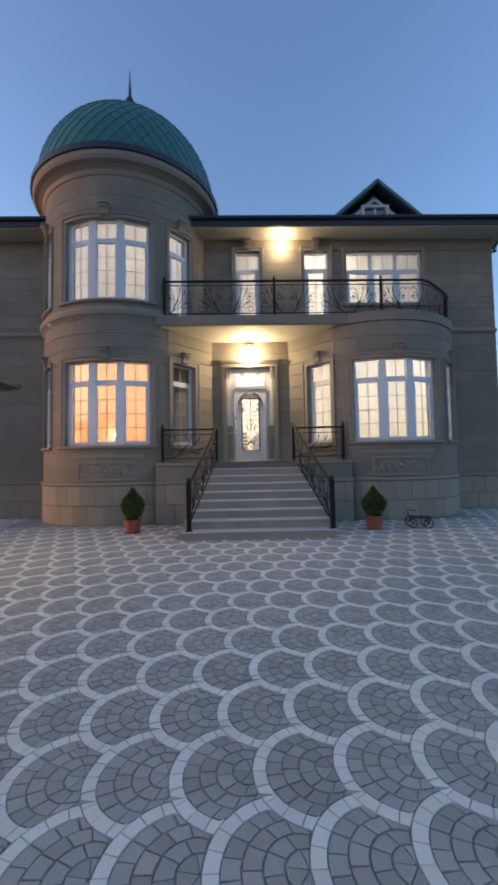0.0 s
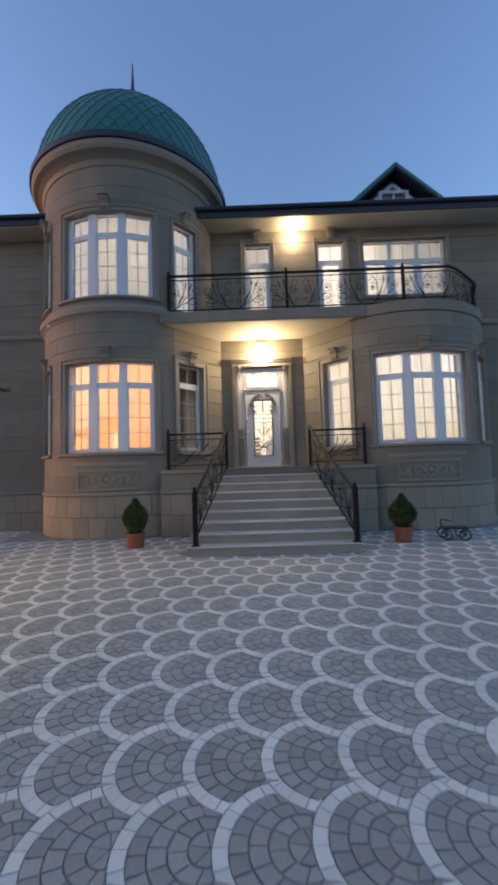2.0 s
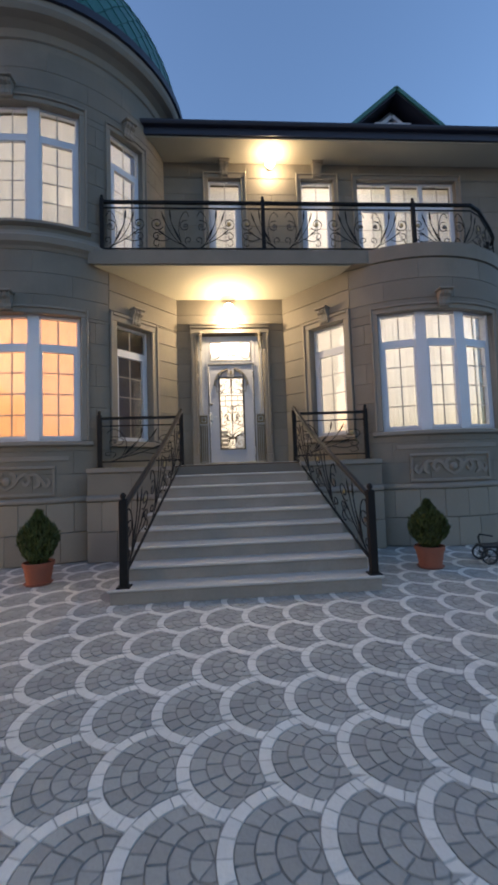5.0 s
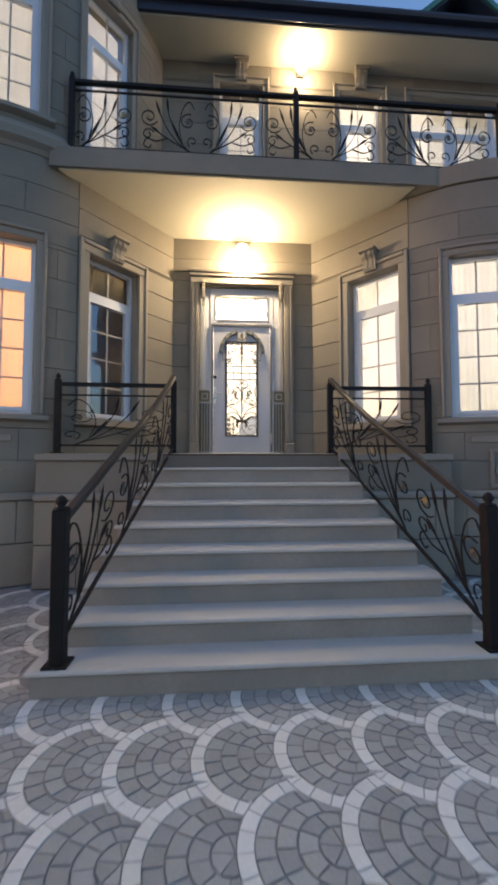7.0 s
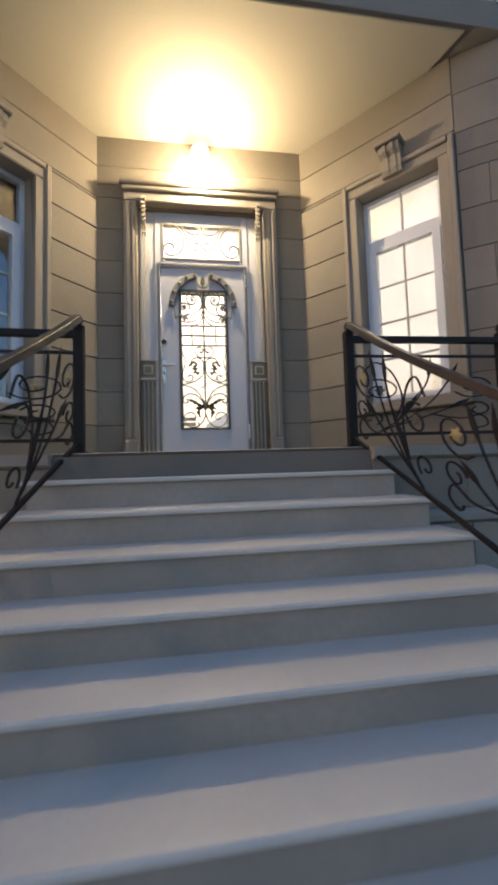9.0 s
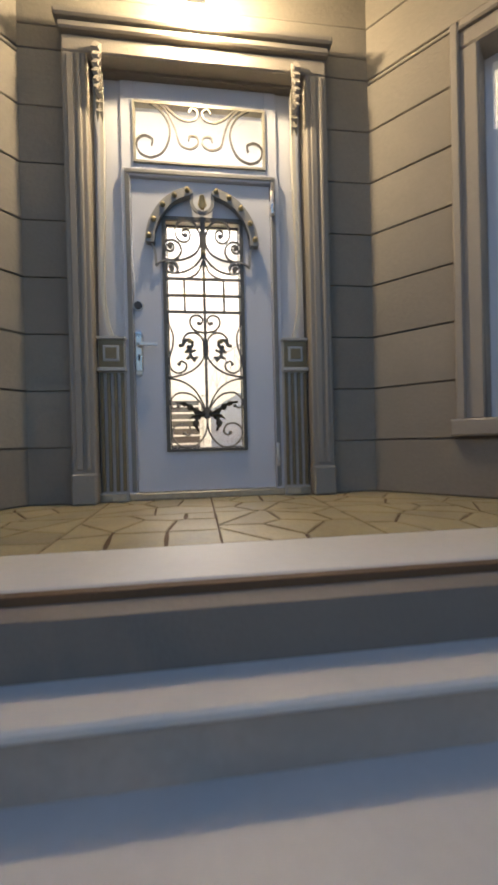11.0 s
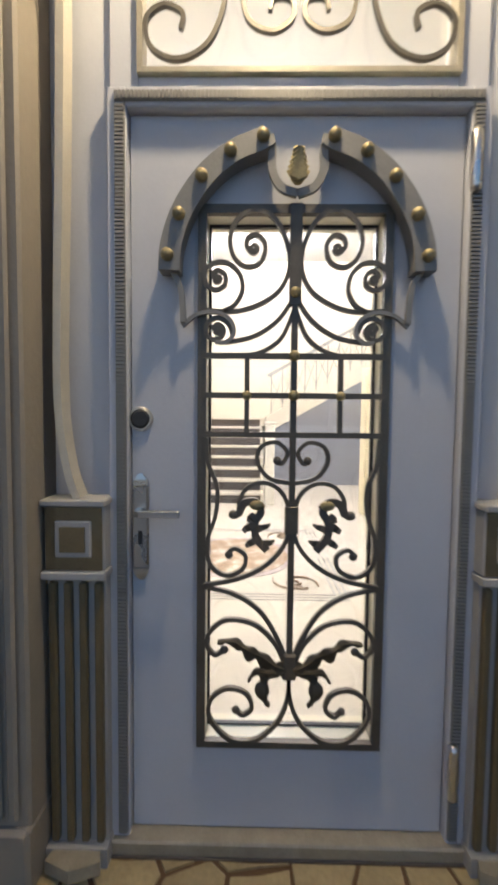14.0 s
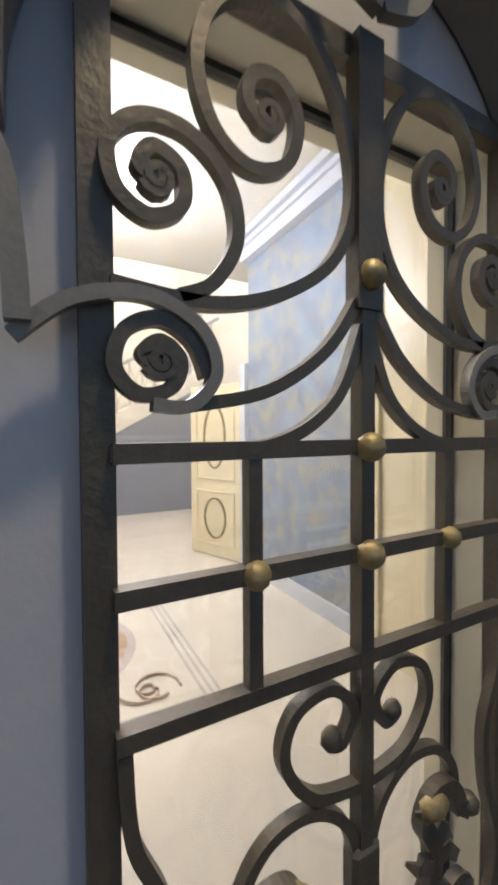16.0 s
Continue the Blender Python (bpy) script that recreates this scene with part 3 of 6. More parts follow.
# ---- windows ----
def window(name, w, h, m, curtain, label, transom=0.25, cols=2, rows=4, inset=0.16, mull=0.075, cloth_back=0.22, bottom_narrow=0.03):
    """A white framed window with a top light over a taller sash; local x along the wall, y inwards."""
    win = thing(name, label=label, category="window", kind="structure")
    win.matrix_basis = m
    y0, y1 = inset, inset + 0.07
    zt = h * (1 - transom)
    f = 0.05
    part("window_frame", boxes((-w / 2, -w / 2 + f, y0, y1, 0, h), (w / 2 - f, w / 2, y0, y1, 0, h), (-w / 2 + f, w / 2 - f, y0, y1, 0, f), (-w / 2 + f, w / 2 - f, y0, y1, h - f, h), (-w / 2 + f, w / 2 - f, y0, y1, zt - 0.05, zt + 0.05)), PVC, win)
    s, b = 0.045, bottom_narrow
    xl, xr = -w / 2 + f + b, w / 2 - f - b
    part("sash", boxes((-w / 2 + f, xl + s, y0 - 0.02, y1 - 0.02, f, zt - 0.05), (xr - s, w / 2 - f, y0 - 0.02, y1 - 0.02, f, zt - 0.05), (xl + s, xr - s, y0 - 0.02, y1 - 0.02, f, f + s), (xl + s, xr - s, y0 - 0.02, y1 - 0.02, zt - 0.05 - s, zt - 0.05)), PVC, win)
    part("pane", boxes((xl + s, xr - s, y0 + 0.02, y0 + 0.026, f + s, zt - 0.05 - s)), GLASS, win)
    part("pane", boxes((-w / 2 + f, w / 2 - f, y0 + 0.02, y0 + 0.026, zt + 0.05, h - f)), GLASS, win)
    k = 0.011
    for c in range(1, cols):
        x = xl + (xr - xl) * c / cols
        part("glazing_bar", boxes((x - k, x + k, y0 + 0.012, y0 + 0.019, f + s, zt - 0.05 - s)), BARS, win)
        part("glazing_bar", boxes((x - k, x + k, y0 + 0.012, y0 + 0.019, zt + 0.05, h - f)), BARS, win)
    for r in range(1, rows):
        z = f + s + (zt - 0.1 - 2 * s) * r / rows
        part("glazing_bar", boxes((xl + s, xr - s, y0 + 0.008, y0 + 0.0115, z - k, z + k)), BARS, win)
    for ob in win.children:
        if ob.name.startswith("pane"):
            ob.visible_shadow = False
    if curtain:
        hang_curtain(w + 0.55, h + 0.4, m @ Matrix.Translation((0, 0.37, -0.2)), curtain)
    return win


def round_curtain(line, a0, a1, z0, z1, cloth):
    """One sheer curtain that follows the round wall behind the three front windows."""
    n, v, f = 240, [], []
    for i in range(n + 1):
        u = line.u(a0 + (a1 - a0) * i / n)
        o = -0.42 + 0.0025 * math.sin(u * 23) + 0.0008 * math.sin(u * 71 + 1)
        v += [(*line.at(u, o * 0.98), z1), (*line.at(u, o), z0)]
    for i in range(n):
        f.append((2 * i, 2 * i + 1, 2 * i + 3, 2 * i + 2))
    ob = new("curtain", mesh_of("curtain", v, f, cloth, True))
    rod = [(*line.at(line.u(a0 + (a1 - a0) * i / 12), -0.42), z1) for i in range(13)]
    part("curtain_rod", bar(bmesh.new(), rod, 0.012, 0.012, (0, 0, 1)), PVC, ob)
    tagged(ob, "sheer peach curtain behind lit tower windows" if cloth == SHEER_WARM else "sheer white curtain behind lit round windows", "curtain", "curtains behind the windows")


def hang_curtain(w, h, m, cloth):
    n, v, f = 90, [], []
    ph = random.uniform(0, 6)
    for i in range(n + 1):
        x = -w / 2 + w * i / n
        y = 0.003 * math.sin(x * 21 + ph) + 0.001 * math.sin(x * 63 + 2 * ph)
        v += [(x, y * 0.7, h), (x, y, 0)]
    for i in range(n):
        f.append((2 * i, 2 * i + 1, 2 * i + 3, 2 * i + 2))
    ob = new("curtain", mesh_of("curtain", v, f, cloth, True))
    ob.matrix_basis = m
    rod = part("curtain_rod", bar(bmesh.new(), [(-w / 2, 0, h), (w / 2, 0, h)], 0.012, 0.012), PVC, ob)
    label = "sheer peach curtain hanging behind a lit window" if cloth == SHEER_WARM else "sheer white curtain hanging behind a lit window"
    tagged(ob, label, "curtain", "curtains behind the windows")


def on_arc(line, a0, a1, z):
    """The pose of a flat window between two angles of a round wall."""
    p, q = Vector(line.at(line.u(a0), -0.0)), Vector(line.at(line.u(a1), -0.0))
    mid, d = (p + q) / 2, q - p
    return Matrix.Translation((mid.x, mid.y, z)) @ Matrix.Rotation(math.atan2(d.y, d.x), 4, "Z"), d.length


LIT, PEACH, UNLIT = "white framed window with glazing bars, lit from inside", "white framed window glowing peach from inside", "white framed dark window reflecting the dusk sky"
for line, z0, z1, cloth, lab in ((tower_lo, WZ0, WZ1, SHEER_WARM, PEACH), (bay_lo, WZ0, WZ1, SHEER, LIT), (tower_hi, 5.82, 8.0, SHEER, LIT)):
    for a0, a1 in front:
        m, w = on_arc(line, a0, a1, z0)
        window("window_front", w, z1 - z0, m, None, lab, inset=0.1)
    round_curtain(line, -38, 38, z0 - 0.2, z1 + 0.25, cloth)
    for a in (-27, -9, 9, 27):
        k = 1.0 if abs(a) == 9 else 0.45
        m, w = on_arc(line, a - 2.0 * k, a + 2.0 * k, z0)
        bm = boxes((-w / 2 - 0.01, w / 2 + 0.01, 0.08, 0.2, 0, z1 - z0))
        ob = part("window_mullion", bm, PVC)
        ob.matrix_basis = m
        tagged(ob, "wide white mullion between the bay windows", "mullion", kind="structure")
for line, a0, a1, z0, z1, cloth, lab in ((tower_lo, -60, -43, WZ0, WZ1, None, UNLIT), (bay_lo, 39, 57, WZ0, WZ1, SHEER, LIT), (tower_hi, -60, -43, 5.82, 8.0, SHEER, LIT), (tower_hi, 40, 57, 5.62, 8.0, SHEER, LIT)):
    m, w = on_arc(line, a0, a1, z0)
    window("window_side", w, z1 - z0, m, cloth, lab, inset=0.08)
for line, hole, cloth, lab in ((diag_l, h_dl[0], None, UNLIT), (diag_r, h_dr[0], SHEER, LIT)):
    p, q = line.at(hole[0], 0), line.at(hole[1], 0)
    m = Matrix.Translation(((p[0] + q[0]) / 2, (p[1] + q[1]) / 2, WZ0)) @ Matrix.Rotation(math.atan2(q[1] - p[1], q[0] - p[0]), 4, "Z")
    window("window_porch", hole[1] - hole[0], DZ1 - WZ0, m, cloth, lab, transom=0.227, inset=0.15)
for x0, x1, lab in ((-0.05, 0.71, LIT), (2.1, 2.87, LIT)):
    window("door_balcony", x1 - x0, 8.1 - FLOOR2 - 0.03, Matrix.Translation(((x0 + x1) / 2, WALL_Y, FLOOR2 + 0.03)), SHEER, "white framed glazed balcony door, lit from inside", transom=0.22, inset=0.1, bottom_narrow=0.06)
for k in range(3):
    w = (5.84 - 3.43) / 3
    window("window_upper", w, 8.1 - 6.39, Matrix.Translation((3.43 + w * (k + 0.5), WALL_Y, 6.39)), SHEER, LIT, transom=0.36, inset=0.1, rows=2)

# stone surrounds of openings
def surround(name, line, u0, u1, z0, z1, wide=0.15, key=True, sill_too=True):
    sur = thing(name, label="moulded limestone surround of a window", category="surround", kind="structure")
    for lo_u, hi_u in ((u0 - wide, u0), (u1, u1 + wide)):
        a = 0.03
        ob = new("jamb", slab_mesh("jamb", line, lo_u + (-0.0 if lo_u < u0 - 0.001 else -0.006), hi_u + (0.006 if lo_u < u0 - 0.001 else 0.0), z0 + 0.001, z1 - 0.007, -0.16, 0.035, TRIM, 0.012))
        ob.parent = sur
        mid = (lo_u + hi_u) / 2
        ob = new("fillet", slab_mesh("fillet", line, *((lo_u, mid - 0.02) if lo_u < u0 - 0.001 and hi_u <= u0 + 0.001 else (mid + 0.02, hi_u)), z0, z1 + wide, 0.036, 0.065, TRIM, 0.01))
        ob.parent = sur
    ob = new("head", slab_mesh("head", line, u0 - wide, u1 + wide, z1 - 0.006, z1 + wide, -0.16, 0.034, TRIM, 0.012))
    ob.parent = sur
    ob = new("fillet", slab_mesh("fillet", line, u0 - wide / 2 - 0.02, u1 + wide / 2 + 0.02, z1 + wide / 2 + 0.02, z1 + wide, 0.036, 0.066, TRIM, 0.01))
    ob.parent = sur
    if sill_too:
        ob = new("sill", slab_mesh("sill", line, u0 - wide - 0.03, u1 + wide + 0.03, z0 - 0.1, z0 + 0.006, -0.16, 0.09, TRIM, 0.012))
        ob.parent = sur
    if key:
        c = (u0 + u1) / 2
        keystone(line, c, z1 + 0.02)
    return sur


def keystone(line, u, z):
    p, q = Vector(line.at(u, 0.03)), Vector(line.at(u + 0.01, 0.03))
    d = q - p
    key = thing("keystone", label="carved scroll keystone of pale limestone over a window", category="keystone", group="scroll keystones")
    key.matrix_basis = Matrix.Translation((p.x, p.y, z)) @ Matrix.Rotation(math.atan2(d.y, d.x), 4, "Z")
    part("cap", boxes((-0.13, 0.13, -0.17, 0.03, 0.27, 0.31)), TRIM, key, bevel=0.01)
    bm = bmesh.new()
    prof = [(0, 0.0), (-0.05, 0.0), (-0.075, 0.04), (-0.07, 0.1), (-0.09, 0.16), (-0.14, 0.2), (-0.15, 0.25), (-0.13, 0.27), (0.02, 0.27)]
    rings = [[bm.verts.new((x, y, h)) for y, h in prof] for x in (-0.1, -0.06, -0.055, -0.02, -0.015, 0.015, 0.02, 0.055, 0.06, 0.1)]
    for i, ring in enumerate(rings):
        if i in (2, 3, 6, 7):
            continue
        for v in ring:
            v.co.y *= 0.88
    for a, b in zip(rings, rings[1:]):
        for i in range(len(prof)):
            j = (i + 1) % len(prof)
            bm.faces.new((a[i], a[j], b[j], b[i]))
    bm.faces.new(rings[0]), bm.faces.new(rings[-1])
    part("scroll", bm, TRIM, key)


surround("surround_niche_west", diag_l, dw0, dw1, WZ0, DZ1)
surround("surround_niche_east", diag_r, h_dr[0][0], h_dr[0][1], WZ0, DZ1)
for line, z1 in ((tower_lo, WZ1), (bay_lo, WZ1), (tower_hi, 8.0)):
    surround("surround_front", line, line.u(-27), line.u(27), (WZ0 if z1 == WZ1 else 5.82), z1, 0.12, sill_too=False)
surround("surround_side", tower_lo, tower_lo.u(-60), tower_lo.u(-43), WZ0, WZ1, 0.1, sill_too=False)
surround("surround_side", bay_lo, bay_lo.u(39), bay_lo.u(57), WZ0, WZ1, 0.1, sill_too=False)
surround("surround_side", tower_hi, tower_hi.u(-60), tower_hi.u(-43), 5.82, 8.0, 0.1, sill_too=False)
surround("surround_side", tower_hi, tower_hi.u(40), tower_hi.u(57), 5.62, 8.0, 0.1, sill_too=False)
for h in h_up:
    surround("surround_upper", upper, h[0], h[1], h[2], h[3], 0.12, key=h[1] - h[0] < 1, sill_too=h[1] - h[0] > 1)

# ---- rooms behind the windows ----
def room(name, x0, x1, y0, y1, z0, z1, paint, ceiling=True):
    rows = [(x0 - 0.1, x0, y0, y1, z0, z1), (x1, x1 + 0.1, y0, y1, z0, z1), (x0, x1, y1, y1 + 0.1, z0, z1)]
    for r in rows:
        tagged(part("wall_" + name, boxes(r), paint), "painted inner wall of a lit room", "wall", kind="structure")
    tagged(part("floor_" + name, boxes((x0, x1, y0, y1, z0 - 0.1, z0)), HALL_FLOOR), "pale floor of a lit room", "floor", kind="structure")
    if ceiling:
        tagged(part("ceiling_" + name, boxes((x0, x1, y0, y1, z1, z1 + 0.06)), PLASTER), "pale ceiling of a lit room", "ceiling", kind="structure")


room("dining", -4.85, -2.1, 10.9, 14.2, 1.45, 5.2, INNER_WARM)
room("bay", 2.35, 6.15, 12.3, 14.2, 1.45, 5.2, INNER)
# wall added behind the dark porch window: blocks room light, coloured dark as unlit
SHADE = mat("unlit_room_dark", (0.10, 0.11, 0.14), 0.7, vary=0.1, bump=0.05)
foot = [diag_l.at(0.1, -0.62), diag_l.at(diag_l.length + 0.12, -0.62), diag_l.at(diag_l.length + 0.12, -0.7), diag_l.at(0.1, -0.7)]
bm = bmesh.new()
lo, hi = [[bm.verts.new((p[0], p[1], z)) for p in foot] for z in (1.5, 5.1)]
for k in range(4):
    bm.faces.new((lo[k], lo[(k + 1) % 4], hi[(k + 1) % 4], hi[k]))
bm.faces.new(hi)
bm.faces.new(lo[::-1])
tagged(part("wall_partition", bm, SHADE), "added dark wall that blocks room light behind the unlit porch window", "wall", kind="structure")
tagged(part("floor_bay_front", boxes((2.55, 5.79, 11.2, 12.3, 1.35, 1.45), (3.25, 5.09, 10.65, 11.2, 1.35, 1.45)), HALL_FLOOR), "pale floor of the bay room", "floor", kind="structure")
tagged(part("ceiling_bay_front", boxes((2.7, 5.7, 10.7, 12.3, 5.2, 5.26)), PLASTER), "pale ceiling of the bay room", "ceiling", kind="structure")
room("tower", -5.5, -1.45, 12.4, 14.4, 5.4, 8.75, INNER)
tagged(part("floor_tower_front", boxes((-5.2, -1.7, 10.7, 12.4, 5.3, 5.4)), HALL_FLOOR), "pale floor of the tower room", "floor", kind="structure")
room("upper", -1.15, 7.7, 12.4, 15.5, 5.45, 8.75, INNER, ceiling=False)

# ---- entrance door ----
door = thing("door_1", (DX, 11.972, LAND), label="grey painted entrance door with a wrought iron grille over glass", category="door", kind="structure")


def dp(px, py):
    """A place on the door leaf from a drawing at 497 units to the metre."""
    return ((px - 463) / 497, 0.33 + (1190 - py) / 494)


def both(rows, fn):
    for s in (1, -1):
        for r in rows:
            fn(r, s)


leaf = part("door_leaf", boxes((-0.475, -0.272, 0, 0.06, 0.05, 2.18), (0.272, 0.475, 0, 0.06, 0.05, 2.18), (-0.272, 0.272, 0, 0.06, 0.05, 0.325), (-0.272, 0.272, 0, 0.06, 1.925, 2.18)), DOOR_PAINT, door)
part("glass_frame", boxes((-0.279, -0.254, -0.016, 0.004, 0.318, 1.93), (0.254, 0.279, -0.016, 0.004, 0.318, 1.93), (-0.254, 0.254, -0.016, 0.004, 0.318, 0.338), (-0.254, 0.254, -0.016, 0.004, 1.905, 1.93)), IRON_BROWN, leaf)
LINING = mat("cream_sash_paint", (0.74, 0.69, 0.54), 0.4, vary=0.04, bump=0.03)
part("reveal_lining", boxes((-0.271, -0.254, 0.005, 0.1, 0.326, 1.924), (0.254, 0.271, 0.005, 0.1, 0.326, 1.924), (-0.254, 0.254, 0.005, 0.1, 0.326, 0.338), (-0.254, 0.254, 0.005, 0.1, 1.905, 1.924)), LINING, leaf, "cream painted lining of the glazed opening")
part("gasket", boxes((-0.254, -0.247, 0.052, 0.066, 0.338, 1.905), (0.247, 0.254, 0.052, 0.066, 0.338, 1.905), (-0.247, 0.247, 0.052, 0.066, 0.338, 0.344), (-0.247, 0.247, 0.052, 0.066, 1.897, 1.905)), DARK, leaf, "dark rubber glazing gasket")
pane = part("pane", boxes((-0.247, 0.247, 0.056, 0.062, 0.344, 1.897)), GLASS, leaf)
pane.visible_shadow = False
part("door_frame", boxes((-0.535, -0.48, -0.03, 0.08, 0.0, 2.24), (0.48, 0.535, -0.03, 0.08, 0.0, 2.24), (-0.48, 0.48, -0.03, 0.08, 2.185, 2.24), (-0.535, -0.45, -0.005, 0.08, 2.24, 2.84), (0.45, 0.535, -0.005, 0.08, 2.24, 2.84), (-0.45, 0.45, -0.005, 0.08, 2.24, 2.285), (-0.45, 0.45, -0.005, 0.08, 2.70, 2.84)), DOOR_PAINT, door, bevel=0.004)
def ribbed(x0, x1, z0, z1, along):
    """A flat bead whose face is cut into fine ribs across its length."""
    bm = bmesh.new()
    n = int(((z1 - z0) if along == "z" else (x1 - x0)) / 0.011)
    for k in range(n):
        a, b = k / n, (k + 0.62) / n
        if along == "z":
            box(bm, x0, x1, -0.04, -0.031, z0 + (z1 - z0) * a, z0 + (z1 - z0) * b)
        else:
            box(bm, x0 + (x1 - x0) * a, x0 + (x1 - x0) * b, -0.04, -0.031, z0, z1)
    box(bm, x0 - 0.003, x1 + 0.003, -0.033, -0.0305, z0 - 0.003, z1 + 0.003)
    return bm


for bx0, bx1, bz0, bz1, way in ((-0.509, -0.485, 0.06, 2.19, "z"), (0.485, 0.509, 0.06, 2.19, "z"), (-0.509, 0.509, 2.2, 2.222, "x")):
    part("ribbed_bead", ribbed(bx0, bx1, bz0, bz1, way), HOOD, door, "grey bronze ribbed beading")
part("threshold", boxes((-0.53, 0.53, -0.05, 0.08, 0.0, 0.045)), BRONZE_TRIM, door, "dark metal threshold", bevel=0.005)
part("transom_frame", boxes((-0.452, -0.436, -0.02, 0.03, 2.285, 2.70), (0.436, 0.452, -0.02, 0.03, 2.285, 2.70), (-0.436, 0.436, -0.02, 0.03, 2.285, 2.30), (-0.436, 0.436, -0.02, 0.03, 2.685, 2.70)), BRONZE_TRIM, door)
pane = part("transom_pane", boxes((-0.436, 0.436, 0.034, 0.04, 2.30, 2.685)), GLASS, door)
pane.visible_shadow = False
part("side_panel", boxes((-0.71, -0.535, 0.01, 0.06, 0, 2.84), (0.535, 0.71, 0.01, 0.06, 0, 2.84)), DOOR_PAINT, door)

BW, BT = 0.006, 0.0065
LEAF_IRON = mat("dark_cast_iron", (0.055, 0.045, 0.03), 0.5, metal=0.4, vary=0.3, scale=20, fine=120, bump=0.2)


def iron(ctrl, s, y=-0.018, w=BW, name="iron_scroll", n=7, ends=None, mt=None):
    pts = [(s * p[0], y, p[2]) for p in curve_pts([dp(*c) for c in ctrl], n)]
    part(name, bar(bmesh.new(), pts, w, BT), mt or IRON_BROWN, leaf)


for a, b in (((463, 405), (463, 1060)),):
    part("iron_bar", bar(bmesh.new(), [(0, -0.018, dp(*a)[1]), (0, -0.018, dp(*b)[1])], 0.009, 0.009), IRON_BROWN, leaf)
part("iron_bar", bar(bmesh.new(), [(0, -0.02, dp(463, 402)[1]), (0, -0.02, dp(463, 540)[1])], 0.017, 0.01), IRON_BROWN, leaf)
for y in (611, 667, 723):
    part("iron_bar", bar(bmesh.new(), [(-0.258, -0.018, dp(0, y)[1]), (0.258, -0.018, dp(0, y)[1])], 0.008, 0.008), IRON_BROWN, leaf)
for s in (1, -1):
    x = dp(396, 0)[0] * s
    part("iron_bar", bar(bmesh.new(), [(x, -0.018, dp(0, 611)[1]), (x, -0.018, dp(0, 723)[1])], 0.007, 0.007), IRON_BROWN, leaf)
    bm = ball(bmesh.new(), (x, -0.026, dp(0, 667)[1]), 0.014, 10)
    part("boss", bm, GOLD, leaf, "gilded iron boss", smooth=True)
    # upper scrolls
    iron([(404, 466), (394, 460), (396, 447), (410, 444), (420, 458), (414, 480), (394, 487), (376, 474), (370, 448), (380, 422), (404, 410), (432, 420), (451, 455), (454, 490), (440, 520), (410, 540), (375, 549), (335, 547)], s)
    iron([(353, 505), (346, 500), (352, 492), (363, 498), (363, 512), (350, 519), (337, 511), (335, 494), (347, 482), (367, 482), (384, 497), (388, 520), (377, 540), (362, 548)], s)
    iron([(353, 577), (347, 572), (354, 567), (362, 574), (358, 585), (345, 588), (336, 578), (340, 564), (354, 558), (368, 566), (374, 580)], s)
    iron([(461, 530), (438, 562), (404, 584), (366, 592)], s)
    iron([(461, 548), (444, 586), (412, 607), (370, 612), (334, 611)], s)
    for ex, ey, er in ((404, 462, 0.016), (353, 504, 0.013), (354, 575, 0.013)):
        x, z = dp(ex, ey)
        coil = spiral(s * x, z, er, 0.003, 200 if s > 0 else -20, 200 + 600 if s > 0 else -620, 20, -0.019)
        part("scroll_coil", bar(bmesh.new(), coil, 0.0035, 0.0065), IRON_BROWN, leaf)
    # heart
    iron([(463, 793), (430, 786), (412, 762), (418, 740), (440, 734), (455, 748), (448, 764), (438, 762)], s)
    # loops with leaves
    iron([(463, 850), (452, 812), (430, 794), (404, 796), (388, 815), (386, 840)], s)
    iron([(463, 850), (452, 885), (425, 915), (385, 935), (335, 945)], s)
    iron([(338, 728), (341, 765), (354, 800), (352, 840), (340, 880), (345, 915), (368, 930), (392, 920), (396, 900), (380, 890), (368, 900)], s)
    # lower sweep
    iron([(333, 947), (380, 958), (420, 985), (448, 1030), (460, 1062)], s)
    iron([(455, 1060), (440, 1030), (410, 1003), (370, 997), (345, 1015), (340, 1035), (352, 1050), (366, 1042)], s)
    iron([(462, 1062), (462, 1110), (448, 1150), (415, 1180), (375, 1180), (346, 1150), (346, 1120), (370, 1102), (398, 1108), (408, 1130), (395, 1142), (384, 1134)], s)
    for ex, ey in ((384, 1134), (372, 899), (366, 1042), (441, 760)):
        x, z = dp(ex, ey)
        part("scroll_eye", ball(bmesh.new(), (s * x, -0.02, z), 0.013, 8, (1, 0.7, 1)), IRON_BROWN, leaf, smooth=True)
    # cast acanthus leaves: a curved rib with rounded lobes
    def lobes(rib, rows, name_label, mt):
        bm = bmesh.new()
        bar(bm, [(s * p[0], -0.026, p[2]) for p in curve_pts([dp(*c) for c in rib], 5)], 0.011, 0.008)
        for ax, ay, bx, by, w in rows:
            a, b = dp(ax, ay), dp(bx, by)
            k = 0.012 if (ax + ay) % 2 else -0.012
            mids = [(a[0] + (b[0] - a[0]) * f + k * math.sin(3.14 * f) * 0.5, a[1] + (b[1] - a[1]) * f + k * math.sin(3.14 * f) * 0.4) for f in (0, 0.3, 0.6, 0.85, 1)]
            bar(bm, [(s * x, -0.03 - 0.01 * math.sin(3 * i), z) for i, (x, z) in enumerate(mids)], 0.0095 * w, 0.005, taper=(0.8, 1.1, 0.9, 0.7, 0.25))
        part("acanthus_leaf", bm, mt, leaf, name_label)

